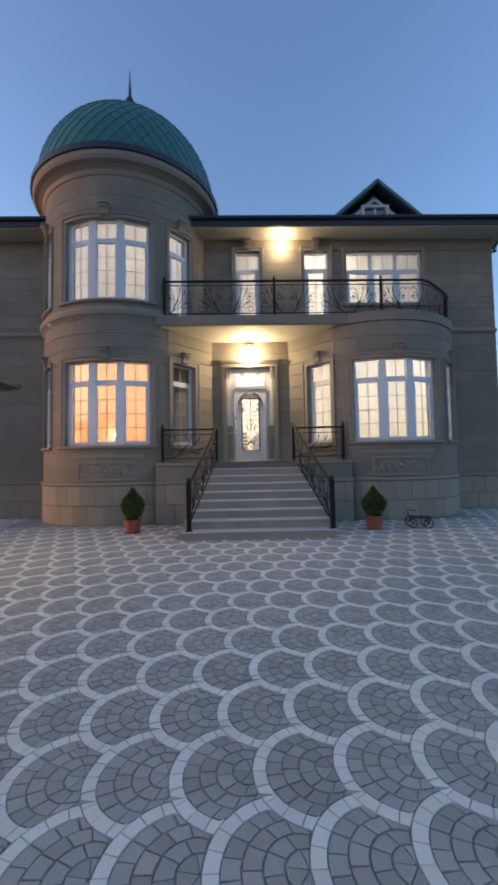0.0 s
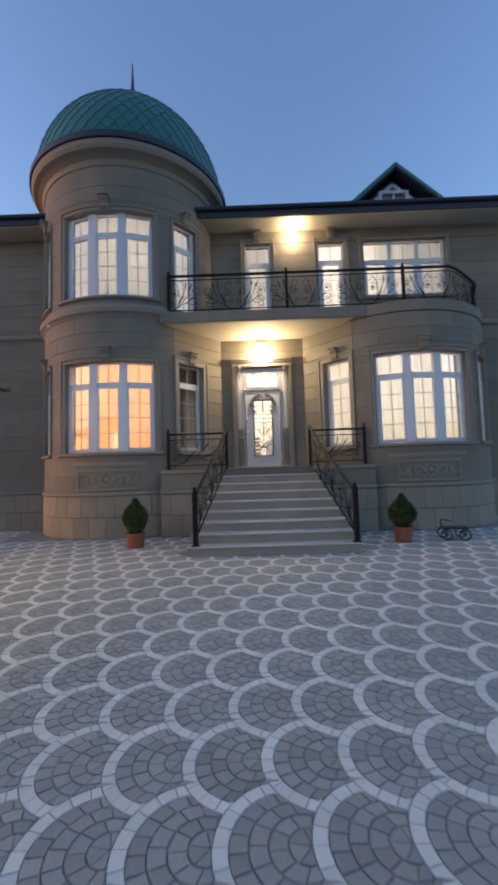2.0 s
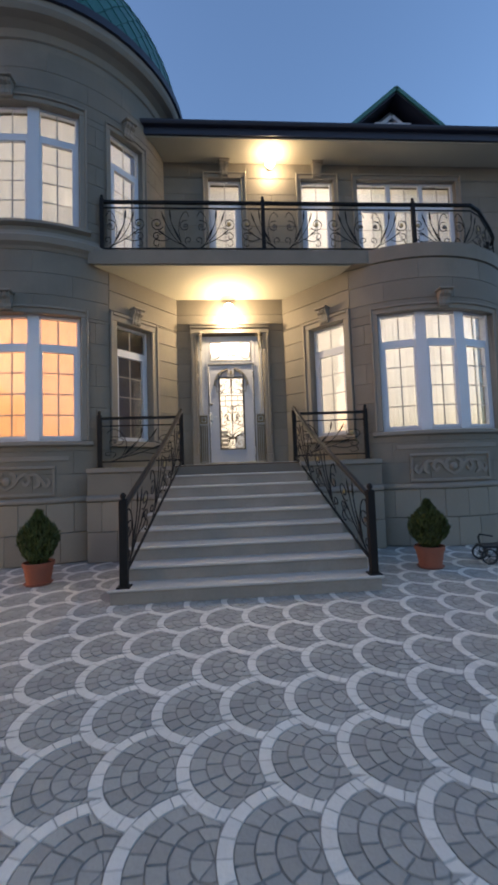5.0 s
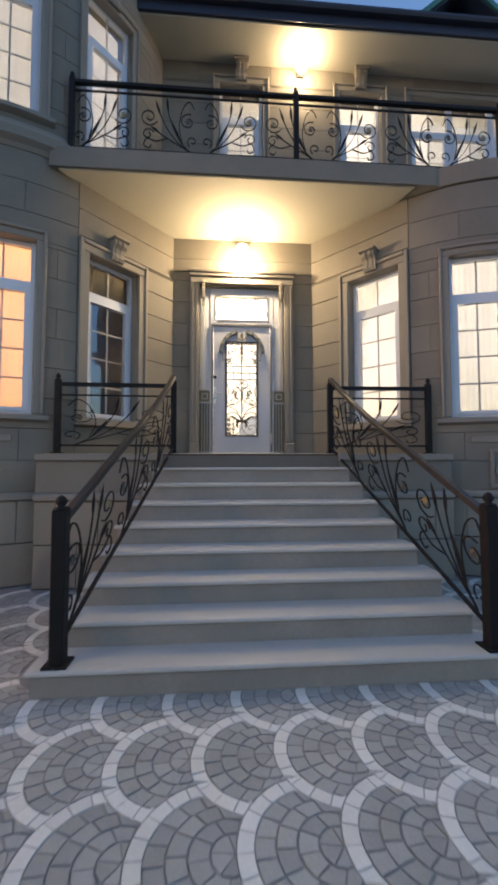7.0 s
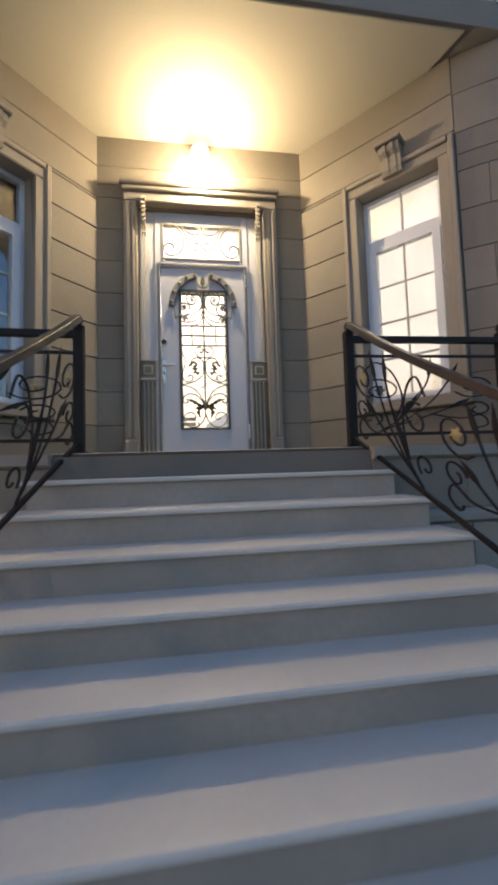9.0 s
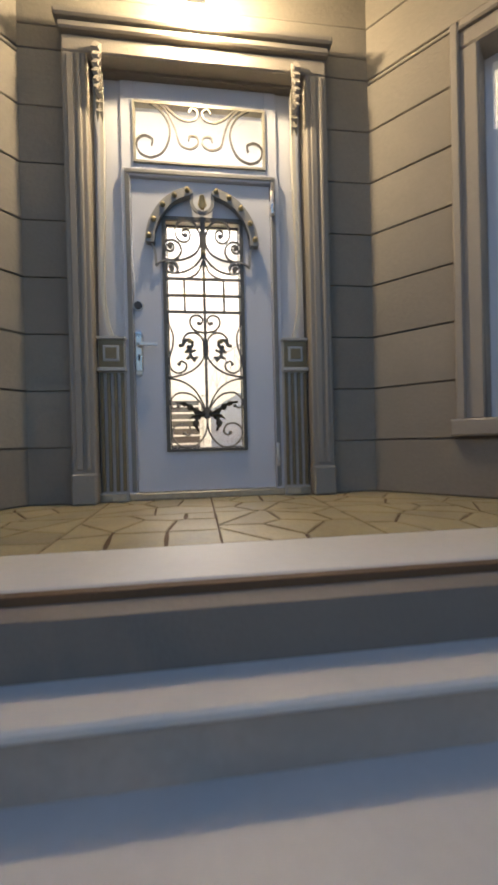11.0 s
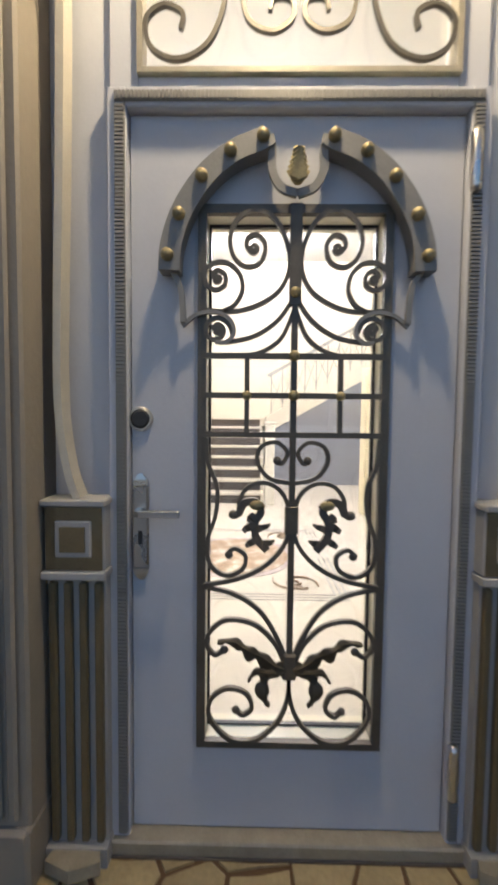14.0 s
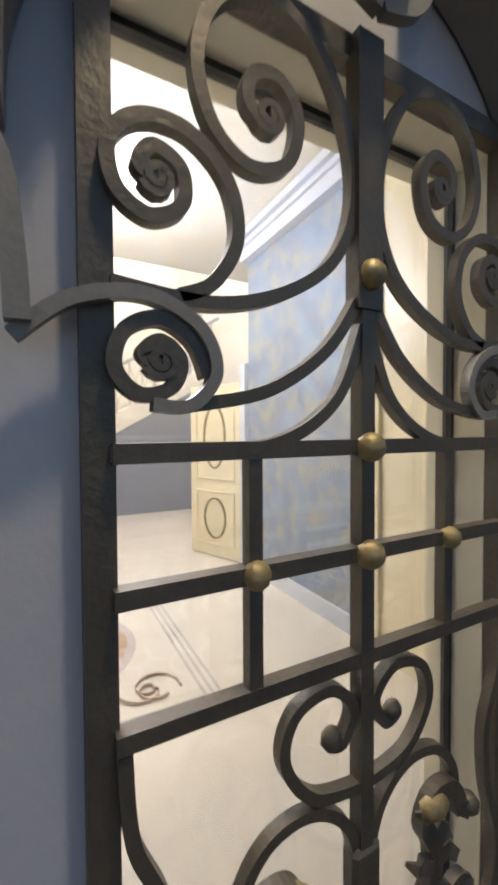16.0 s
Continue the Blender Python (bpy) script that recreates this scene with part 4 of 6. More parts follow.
    lobes([(386, 838), (394, 822), (410, 820), (418, 834), (410, 850), (412, 872), (428, 890)], ((388, 836, 374, 838, 1.1), (404, 822, 424, 826, 0.9), (410, 850, 392, 862, 1.1), (412, 858, 432, 852, 1.0), (414, 872, 396, 884, 1.0), (418, 880, 438, 876, 1.1), (410, 838, 402, 848, 1.3)), "cast leaf with rubbed gilding", IRON_BROWN)
    part("leaf_knob", ball(bmesh.new(), (s * dp(378, 0)[0], -0.03, dp(0, 838)[1]), 0.014, 8), IRON_BROWN, leaf, smooth=True)
    part("leaf_knob", ball(bmesh.new(), (s * dp(412, 0)[0], -0.032, dp(0, 824)[1]), 0.019, 8, (1.2, 0.7, 0.8)), GOLD, leaf, smooth=True)
    # blackened acanthus: a scalloped blade along a bent rib, its lobes on the hanging side
    def blade(rib, wide, scallops, side):
        line = [Vector((p[0], p[2])) for p in curve_pts([dp(*c) for c in rib], 9)]
        n = len(line)
        bm = bmesh.new()
        rings = []
        for k, p in enumerate(line):
            f = k / (n - 1)
            d = (line[min(k + 1, n - 1)] - line[max(k - 1, 0)]).normalized()
            nrm = Vector((-d.y, d.x)) * side
            swell = math.sin(math.pi * (0.14 + 0.82 * f)) ** 0.7
            lobe = wide * swell * (0.42 + 0.58 * abs(math.sin(math.pi * scallops * f + 0.35)))
            back = wide * swell * (0.26 + 0.12 * math.sin(6.28 * scallops * f))
            a, b = p + nrm * lobe - d * lobe * 0.35, p - nrm * back
            y = -0.024 - 0.007 * math.sin(3.1 * scallops * f)
            rings.append([bm.verts.new((s * q.x, yy, q.y)) for q, yy in ((b, y), (p, y - 0.008), (a, y), (a, y + 0.007), (b, y + 0.007))])
        for lo, hi in zip(rings, rings[1:]):
            for m in range(5):
                bm.faces.new((lo[m], lo[(m + 1) % 5], hi[(m + 1) % 5], hi[m]))
        bm.faces.new(rings[0])
        bm.faces.new(rings[-1])
        part("acanthus_leaf", bm, LEAF_IRON, leaf, "blackened cast acanthus leaf")

    blade([(460, 1068), (434, 1058), (408, 1042), (384, 1030), (356, 1028)], 0.034, 4.4, 1)
    blade([(458, 1070), (442, 1074), (430, 1088), (428, 1108), (434, 1128)], 0.038, 3.3, -1)
    blade([(452, 1072), (430, 1072), (412, 1076), (402, 1088)], 0.021, 2.2, 1)
    # arched hood with bosses
    arc = [(287, 498), (290, 462), (306, 416), (337, 371), (374, 341), (412, 325), (423, 318)]
    pts = [(s * p[0], -0.03, p[2]) for p in curve_pts([dp(*c) for c in arc], 5)]
    part("hood", bar(bmesh.new(), pts, 0.030, 0.026), HOOD, leaf, "grey bronze painted arched hood", bevel=0.005)
    for bx, by in ((285, 478), (301, 424), (332, 374), (371, 341), (415, 322)):
        x, z = dp(bx, by)
        part("boss", ball(bmesh.new(), (s * x, -0.06, z), 0.018, 12), GOLD, leaf, smooth=True)
    iron([(424, 316), (428, 336), (428, 362), (440, 384), (463, 393)], s, -0.04, 0.011, "cup", mt=HOOD)
    iron([(287, 492), (300, 515), (304, 545), (305, 566)], s, -0.03, 0.008, "hood_tail", mt=HOOD)
    iron([(303, 570), (322, 555), (348, 550), (370, 560), (377, 578), (366, 592), (350, 592)], s, -0.022, 0.0055, "hood_tail", mt=HOOD)
bm = ball(bmesh.new(), (0, -0.04, dp(0, 362)[1]), 0.024, 12, (1, 0.8, 1.6))
pz = dp(0, 362)[1]
for k in range(6):
    for a in (-1, 1):
        z = pz - 0.03 + 0.013 * k
        wd = 0.030 - 0.0035 * k
        bar(bm, [(0, -0.062, z), (a * wd * 0.6, -0.066, z + 0.006), (a * wd, -0.055, z + 0.02)], 0.009, 0.006, taper=(0.8, 1, 0.3))
part("gilded_leaf", bm, GOLD, leaf, "small gilded leaf bud")
for y in (523, 611, 667):
    part("boss", ball(bmesh.new(), (0, -0.03, dp(0, y)[1]), 0.016, 10), GOLD, leaf, smooth=True)
part("clasp", boxes((-0.02, 0.02, -0.03, -0.006, dp(0, 868)[1], dp(0, 825)[1])), IRON_BROWN, leaf, bevel=0.005)
part("clasp", boxes((-0.022, 0.022, -0.034, -0.006, dp(0, 1085)[1], dp(0, 1045)[1])), IRON_BROWN, leaf, bevel=0.006)

# lock, handle, hinges
hx = dp(240, 0)[0]
plate = part("lock_plate", boxes((hx - 0.024, hx + 0.024, -0.012, 0, 0.87, 1.12)), CHROME, leaf, "satin steel lock plate", bevel=0.005)
bm = bmesh.new()
for z, up in ((1.12, 1), (0.87, -1)):
    bar(bm, [(hx, -0.006, z), (hx, -0.006, z + 0.018 * up), (hx, -0.006, z + 0.036 * up)], 0.024, 0.006, taper=(1, 0.8, 0.2))
part("plate_tip", bm, CHROME, plate)
part("handle", bar(bmesh.new(), [(hx, -0.012, 1.045), (hx, -0.05, 1.045), (hx + 0.01, -0.058, 1.045), (hx + 0.06, -0.058, 1.047), (hx + 0.125, -0.056, 1.045)], 0.009, 0.009, (0, 0, 1)), CHROME, plate, "satin steel lever handle", bevel=0.003)
part("keyhole", boxes((hx - 0.006, hx + 0.006, -0.0145, -0.011, 0.945, 0.985)), DARK, plate)
bm = bmesh.new()
lathe(bm, [(0.03, 0), (0.03, 0.008), (0.022, 0.014), (0.014, 0.014)], 20)
bmesh.ops.transform(bm, matrix=Matrix.Translation((hx, 0, 0.33 + (1190 - 702) / 494)) @ Matrix.Rotation(radians(90), 4, "X"), verts=bm.verts)
cyl = part("upper_lock", bm, DARK, leaf, "round dark cylinder lock in a steel ring")
bm = bmesh.new()
lathe(bm, [(0.036, 0), (0.036, 0.006), (0.032, 0.011), (0.029, 0.011), (0.029, 0.0)], 24)
bmesh.ops.transform(bm, matrix=Matrix.Translation((hx, 0, 0.33 + (1190 - 702) / 494)) @ Matrix.Rotation(radians(90), 4, "X"), verts=bm.verts)
part("lock_ring", bm, CHROME, cyl)
for z in (0.2, 1.95):
    part("hinge", lathe(bmesh.new(), [(0.013, 0), (0.016, 0.01), (0.016, 0.15), (0.012, 0.165)], 10, (0.485, -0.045, z)), CHROME, leaf, smooth=True)

# transom scrollwork
def tp(px, py):
    return ((px - 452) / 369, 2.30 + (252 - py) / 366)


for s in (1, -1):
    def tscroll(ctrl):
        pts = [(s * p[0], -0.01, p[2]) for p in curve_pts([tp(*c) for c in ctrl], 6)]
        part("transom_scroll", bar(bmesh.new(), pts, 0.006, 0.007), IRON_BROWN, door)

    tscroll([(292, 105), (335, 112), (365, 140), (376, 180), (360, 225), (328, 243), (300, 232), (294, 205), (312, 190), (332, 198), (330, 214)])
    tscroll([(350, 108), (372, 130), (390, 170), (400, 205), (425, 216), (445, 204), (444, 186), (426, 184), (422, 196)])
    tscroll([(365, 112), (390, 135), (415, 146), (440, 140), (446, 122), (432, 114), (424, 126)])

# fluted pedestals and drapes beside the door
for s in (1, -1):
    c = 0.618 * s
    ped = part("pedestal", boxes((c - 0.085, c + 0.085, -0.06, 0.01, 0.06, 0.86), (c - 0.09, c + 0.09, -0.085, 0.01, 0.0, 0.06)), PEDESTAL, door, "grey painted fluted pedestal")
    for k in range(4):
        x = c - 0.066 + 0.044 * k
        part("flute", bar(bmesh.new(), [(x, -0.066, 0.07), (x, -0.066, 0.85)], 0.011, 0.012), FLUTE, ped, bevel=0.004)
    part("foot", bar(bmesh.new(), [(c - 0.07, -0.085, 0.035), (c, -0.11, 0.035), (c + 0.07, -0.085, 0.035)], 0.03, 0.02, (0, 0, 1)), BRONZE_TRIM, ped)
    part("capital", boxes((c - 0.092, c + 0.092, -0.09, 0.01, 0.86, 0.885), (c - 0.086, c + 0.086, -0.075, 0.01, 0.885, 1.07), (c - 0.092, c + 0.092, -0.09, 0.01, 1.07, 1.09)), PEDESTAL, ped, bevel=0.004)
    part("capital_face", boxes((c - 0.08, c + 0.08, -0.08, -0.07, 0.888, 1.067)), FLUTE, ped)
    part("capital_square", boxes((c - 0.052, c + 0.052, -0.086, -0.075, 0.925, 1.03)), PEDESTAL, ped, bevel=0.004)
    part("capital_inlay", boxes((c - 0.035, c + 0.035, -0.092, -0.08, 0.942, 1.013)), FLUTE, ped)
    strip = [(0.612, 1.09), (0.64, 1.18), (0.662, 1.36), (0.66, 1.65), (0.65, 2.0), (0.642, 2.45), (0.648, 2.62), (0.638, 2.78)]
    part("curved_strip", bar(bmesh.new(), [(s * p[0], -0.045, p[2]) for p in curve_pts(strip, 6)], 0.011, 0.026), STRIP, door, "slender curved pale bronze strip")
    bm = bmesh.new()
    for k in range(5):
        z = 2.80 - 0.06 * k
        for dx in (-0.016, 0.016):
            bar(bm, [(s * 0.645, -0.085, z), (s * 0.645 + dx * 0.8, -0.1, z - 0.03), (s * 0.645 + dx, -0.085, z - 0.075)], 0.012, 0.008, taper=(1, 1, 0.2))
    part("hanging_leaf", bm, BRONZE_TRIM, door)

# stone surround of the door
sur = thing("door_surround", (DX, 11.92, LAND), label="moulded limestone surround of the entrance door", category="surround", kind="structure")
for s in (1, -1):
    a, b = (0.712, 0.86) if s > 0 else (-0.86, -0.712)
    part("pilaster", boxes((a, b, -0.1, 0.2, 0.0, 2.86)), TRIM, sur, bevel=0.008)
    part("pilaster_fillet", boxes((a + 0.03, a + 0.075, -0.111, -0.1, 0.22, 2.84)), TRIM, sur, bevel=0.01)
    part("pilaster_fillet", boxes((a + 0.09, a + 0.12, -0.115, -0.1, 0.22, 2.84)), TRIM, sur, bevel=0.01)
    part("pilaster_base", boxes((a - 0.004, b + 0.004, -0.122, 0.1, 0.0, 0.2)), TRIM, sur, bevel=0.012)
    bm = bmesh.new()
    cx = 0.63 * s
    for k in range(6):
        bar(bm, [(cx, -0.11, 2.9 - 0.05 * k), (cx + 0.02 * s, -0.13, 2.86 - 0.05 * k), (cx, -0.1, 2.82 - 0.05 * k)], 0.022 - 0.0025 * k, 0.018)
    part("bracket", bm, TRIM, sur)
part("lintel", boxes((-0.86, 0.86, -0.1, 0.2, 2.86, 2.97)), TRIM, sur, bevel=0.01)
part("lintel", boxes((-0.87, 0.87, -0.14, 0.1, 2.97, 3.02)), TRIM, sur, bevel=0.01)
part("cornice", boxes((-0.89, 0.89, -0.17, 0.1, 3.02, 3.07)), TRIM, sur, bevel=0.012)
part("cornice", boxes((-0.87, 0.87, -0.12, 0.1, 3.07, 3.11)), TRIM, sur, bevel=0.01)

# ---- entrance hall ----
HZ = LAND + 0.02
hall_wall = "painted wall of the lit entrance hall"
WALLPAPER = mat("blue_damask_wallpaper", (0.25, 0.30, 0.38), 0.55, vary=0.2, scale=5.0, fine=25, bump=0.05, stain=(0.38, 0.36, 0.29), stain_scale=6.0)
CREAM = mat("cream_enamel", (0.74, 0.66, 0.46), 0.35, vary=0.04, bump=0.03)
RUG = mat("marble_inlay", (0.50, 0.36, 0.25), 0.2, vary=0.3, scale=7, fine=30, bump=0.0, stain=(0.72, 0.66, 0.56), stain_scale=7.0)
SILVER = mat("pale_grey_marble", (0.42, 0.41, 0.39), 0.3, vary=0.12, scale=3, fine=20, bump=0.0)
for nm, r, mt in (("wall_hall_west", (-0.98, -0.86, 12.2, 14.4, HZ, 5.1), INNER), ("wall_hall_far", (-3.2, 3.4, 20.0, 20.1, HZ, 8.36), INNER), ("wall_hall_stair", (-3.2, -3.1, 14.3, 20.0, HZ, 8.36), INNER), ("wall_hall_gallery", (-3.1, 3.3, 16.4, 16.5, 5.17, 8.36), INNER), ("wall_hall_north", (-3.1, -0.98, 14.3, 14.4, HZ, 5.1), INNER), ("wall_hall_east", (2.0, 2.16, 12.2, 13.5, HZ, 5.1), CREAM), ("wall_hall_paper", (2.05, 2.16, 13.6, 15.45, HZ, 5.1), WALLPAPER), ("wall_hall_side", (3.3, 3.4, 15.35, 20.0, HZ, 8.36), INNER), ("wall_hall_return", (2.16, 3.3, 15.35, 15.45, HZ, 5.1), INNER)):
    tagged(part(nm, boxes(r), mt), "blue damask papered wall of the hall" if mt == WALLPAPER else hall_wall, "wall", kind="structure")
tagged(part("floor_hall", boxes((-3.1, 3.3, 12.05, 20.0, HZ - 0.1, HZ)), HALL_FLOOR), "polished cream marble hall floor", "floor", kind="structure")
tagged(part("ceiling_stairwell", boxes((-3.2, 3.4, 16.5, 20.1, 8.36, 8.42)), INNER), "pale ceiling over the stairwell", "ceiling", kind="structure")
tagged(part("ceiling_hall", boxes((-3.2, 3.4, 12.2, 16.5, 5.1, 5.17)), INNER), "pale ceiling of the hall", "ceiling", kind="structure")
tagged(part("baseboard", boxes((2.02, 2.049, 13.6, 15.45, HZ, HZ + 0.14)), PVC), "white skirting board in the hall", "baseboard", kind="structure")
tagged(part("trim_cornice", boxes((1.93, 2.049, 13.6, 15.45, 4.97, 5.02), (1.96, 2.049, 13.6, 15.45, 4.85, 4.97), (1.88, 2.049, 13.6, 15.45, 5.02, 5.09)), PVC), "white cornice in the hall", "trim", kind="structure")
RUG_RING = mat("lilac_marble", (0.55, 0.47, 0.46), 0.2, vary=0.15, scale=6, fine=30, bump=0.0)
MX, MY = 0.06, 14.56   # middle of the inlaid field
for nm, rad, top, mt in (("marble_medallion", 0.56, 0.004, RUG_RING), ("medallion_centre", 0.50, 0.007, RUG)):
    tagged(part(nm, lathe(bmesh.new(), [(rad, 0.0), (rad, top)], 40, (MX, MY, HZ)), mt), "brown and cream inlaid marble medallion in the floor", "medallion", kind="structure")
for sx, sy in ((1, 1), (1, -1), (-1, 1), (-1, -1)):
    bm = bmesh.new()
    for turns, size in ((2.2, 0.17), (-1.8, 0.12), (1.2, 0.21)):
        pts = [(MX + sx * (0.52 + size * k * math.cos(turns * 3 * k)), MY + sy * (0.66 + size * k * math.sin(turns * 3 * k)), HZ + 0.002) for k in np.linspace(0.1, 1, 14)]
        bar(bm, pts, 0.018, 0.004)
    tagged(part("floor_scroll", bm, RUG), "brown scroll inlaid in the marble hall floor", "inlay", kind="structure")
for off in (0.0, 0.045, 0.09):
    hx, hy = 0.79 + off, 0.86 + off
    for r in ((-hx, hx, -hy, -hy + 0.014), (-hx, hx, hy - 0.014, hy), (-hx, -hx + 0.014, -hy + 0.014, hy - 0.014), (hx - 0.014, hx, -hy + 0.014, hy - 0.014)):
        tagged(part("floor_border", boxes((MX + r[0], MX + r[1], MY + r[2], MY + r[3], HZ - 0.01, HZ + 0.003)), SILVER), "grey inlaid marble border line in the hall floor", "border", kind="structure")
inner_door = thing("inner_door", (1.71, 16.37, HZ), -67.3, "open cream door with gilded scroll mouldings in the hall", "door")
dl = part("door_leaf", boxes((0.0, 0.84, 0, 0.045, 0.01, 2.06)), CREAM, inner_door, bevel=0.005)
for z0, z1 in ((0.14, 0.8), (0.93, 1.95)):
    part("moulding", boxes((0.1, 0.125, -0.015, 0, z0, z1), (0.715, 0.74, -0.015, 0, z0, z1), (0.125, 0.715, -0.015, 0, z0, z0 + 0.025), (0.125, 0.715, -0.015, 0, z1 - 0.025, z1)), CREAM, dl, bevel=0.004)
    pts = [(0.42 + 0.17 * math.sin(a), -0.008, (z0 + z1) / 2 + (z1 - z0) * 0.36 * math.cos(a)) for a in np.linspace(0, 6.283, 30)]
    part("gilded_oval", bar(bmesh.new(), pts, 0.009, 0.008), GOLD, dl)
tagged(part("trim_architrave", boxes((2.0, 2.16, 15.45, 15.57, HZ, 3.78)), PVC), "white architrave of the inner doorway", "trim", kind="structure")
tagged(part("trim_pilaster", boxes((1.97, 2.16, 13.5, 13.6, HZ, 5.09)), CREAM, bevel=0.006), "cream pilaster beside the papered wall", "trim", kind="structure")
SLATE = mat("blue_grey_string", (0.27, 0.29, 0.34), 0.4, vary=0.1, bump=0.03)
DARKRISER = mat("dark_riser_stone", (0.10, 0.085, 0.075), 0.4, vary=0.15, bump=0.05)
flight = thing("inner_staircase", (-1.3, 17.0, HZ), label="pale marble stairs with dark risers climbing from the hall", category="staircase")
for k in range(8):
    part("tread", boxes((0.0, 1.65, 0.24 * k - 0.03, 0.24 * (k + 1), 0.172 * (k + 1) - 0.04, 0.172 * (k + 1))), HALL_FLOOR, flight, bevel=0.005)
    part("riser", boxes((0.02, 1.63, 0.24 * k, 0.24 * k + 0.02, 0.172 * k, 0.172 * (k + 1) - 0.041)), DARKRISER, flight)
    part("string", boxes((1.632, 1.68, 0.24 * k, 1.92, 0.172 * k, 0.172 * (k + 1) - 0.041)), INNER, flight)
part("landing", boxes((0.0, 1.75, 1.925, 2.98, 1.22, 1.376)), HALL_FLOOR, flight)
newel = part("newel", boxes((1.69, 1.84, -0.1, 0.05, 0, 1.25)), INNER, flight, "pale square newel post", bevel=0.01)
part("newel_cap", boxes((1.67, 1.86, -0.12, 0.07, 1.25, 1.3)), INNER, newel, bevel=0.008)
upper_flight = thing("upper_flight", (0.46, 18.95, HZ), label="pale upper stair flight rising across the stairwell with a lattice rail", category="staircase")
SLOPE = 0.56
bm = bmesh.new()
side = [(0.0, 0.0), (2.8, 0.0), (2.8, 1.06 + SLOPE * 2.8), (0.0, 1.06)]
lo, hi = [[bm.verts.new((x, y, z)) for x, z in side] for y in (0.02, 0.08)]
for k in range(4):
    bm.faces.new((lo[k], lo[(k + 1) % 4], hi[(k + 1) % 4], hi[k]))
bm.faces.new(lo), bm.faces.new(hi)
part("panel", bm, SLATE, upper_flight, "grey wall panel below the flight")
bm = bmesh.new()
side = [(0.0, 1.061), (2.8, 1.061 + SLOPE * 2.8), (2.8, 1.4 + SLOPE * 2.8), (0.0, 1.4)]
lo, hi = [[bm.verts.new((x, y, z)) for x, z in side] for y in (0.0, 1.0)]
for k in range(4):
    bm.faces.new((lo[k], lo[(k + 1) % 4], hi[(k + 1) % 4], hi[k]))
bm.faces.new(lo), bm.faces.new(hi)
part("string", bm, INNER, upper_flight)
for k in range(12):
    x, z = 0.23 * k + 0.1, 1.4 + SLOPE * (0.23 * k + 0.1)
    part("baluster", bar(bmesh.new(), [(x, 0.03, z), (x, 0.03, z + 0.82)], 0.011, 0.011), SILVER, upper_flight)
    if k < 11:
        part("lattice_bar", bar(bmesh.new(), [(x, 0.035, z + 0.1), (x + 0.23, 0.035, z + 0.8)], 0.007, 0.007), SILVER, upper_flight)
        part("lattice_bar", bar(bmesh.new(), [(x, 0.025, z + 0.7), (x + 0.23, 0.025, z + 0.24)], 0.007, 0.007), SILVER, upper_flight)
part("handrail", bar(bmesh.new(), [(0.02, 0.03, 2.24), (2.78, 0.03, 2.24 + SLOPE * 2.76)], 0.03, 0.03), SILVER, upper_flight)
# ---- wall lamps ----
for x, y, z, where in ((0.33, 11.9, 4.91, "over the entrance door"), (1.38, WALL_Y - 0.03, 8.32, "on the upper facade wall")):
    wl_ = thing("wall_lamp", (x, y, z), label="glowing round wall lamp " + where, category="lamp", group="facade lamps")
    part("bracket", boxes((-0.06, 0.06, -0.03, 0.0, -0.05, 0.05), (-0.015, 0.015, -0.1, -0.03, -0.015, 0.015)), DARK, wl_, bevel=0.004)
    part("globe", ball(bmesh.new(), (0, -0.17, 0), 0.1, 20), BULB, wl_, "warm glowing glass globe", smooth=True)

# ---- landing floor ----
floor_l = tagged(part("floor_landing", boxes((KL[0] - 0.02, KR[0] + 0.02, 10.3, 12.0, LAND - 0.03, LAND - 0.006)), FLAG_JOINT), "landing floor of irregular honey sandstone flags with brown joints", "floor", kind="structure")


def clip_poly(poly, nx, ny, d):
    """Keep the part of a polygon where nx*x + ny*y <= d."""
    out = []
    for i, p in enumerate(poly):
        q = poly[(i + 1) % len(poly)]
        a, b = nx * p[0] + ny * p[1] - d, nx * q[0] + ny * q[1] - d
        if a <= 0:
            out.append(p)
        if a * b < 0:
            t = a / (a - b)
            out.append((p[0] + (q[0] - p[0]) * t, p[1] + (q[1] - p[1]) * t))
    return out


def poly_area(p):
    return 0.5 * abs(sum(p[k - 1][0] * p[k][1] - p[k][0] * p[k - 1][1] for k in range(len(p))))


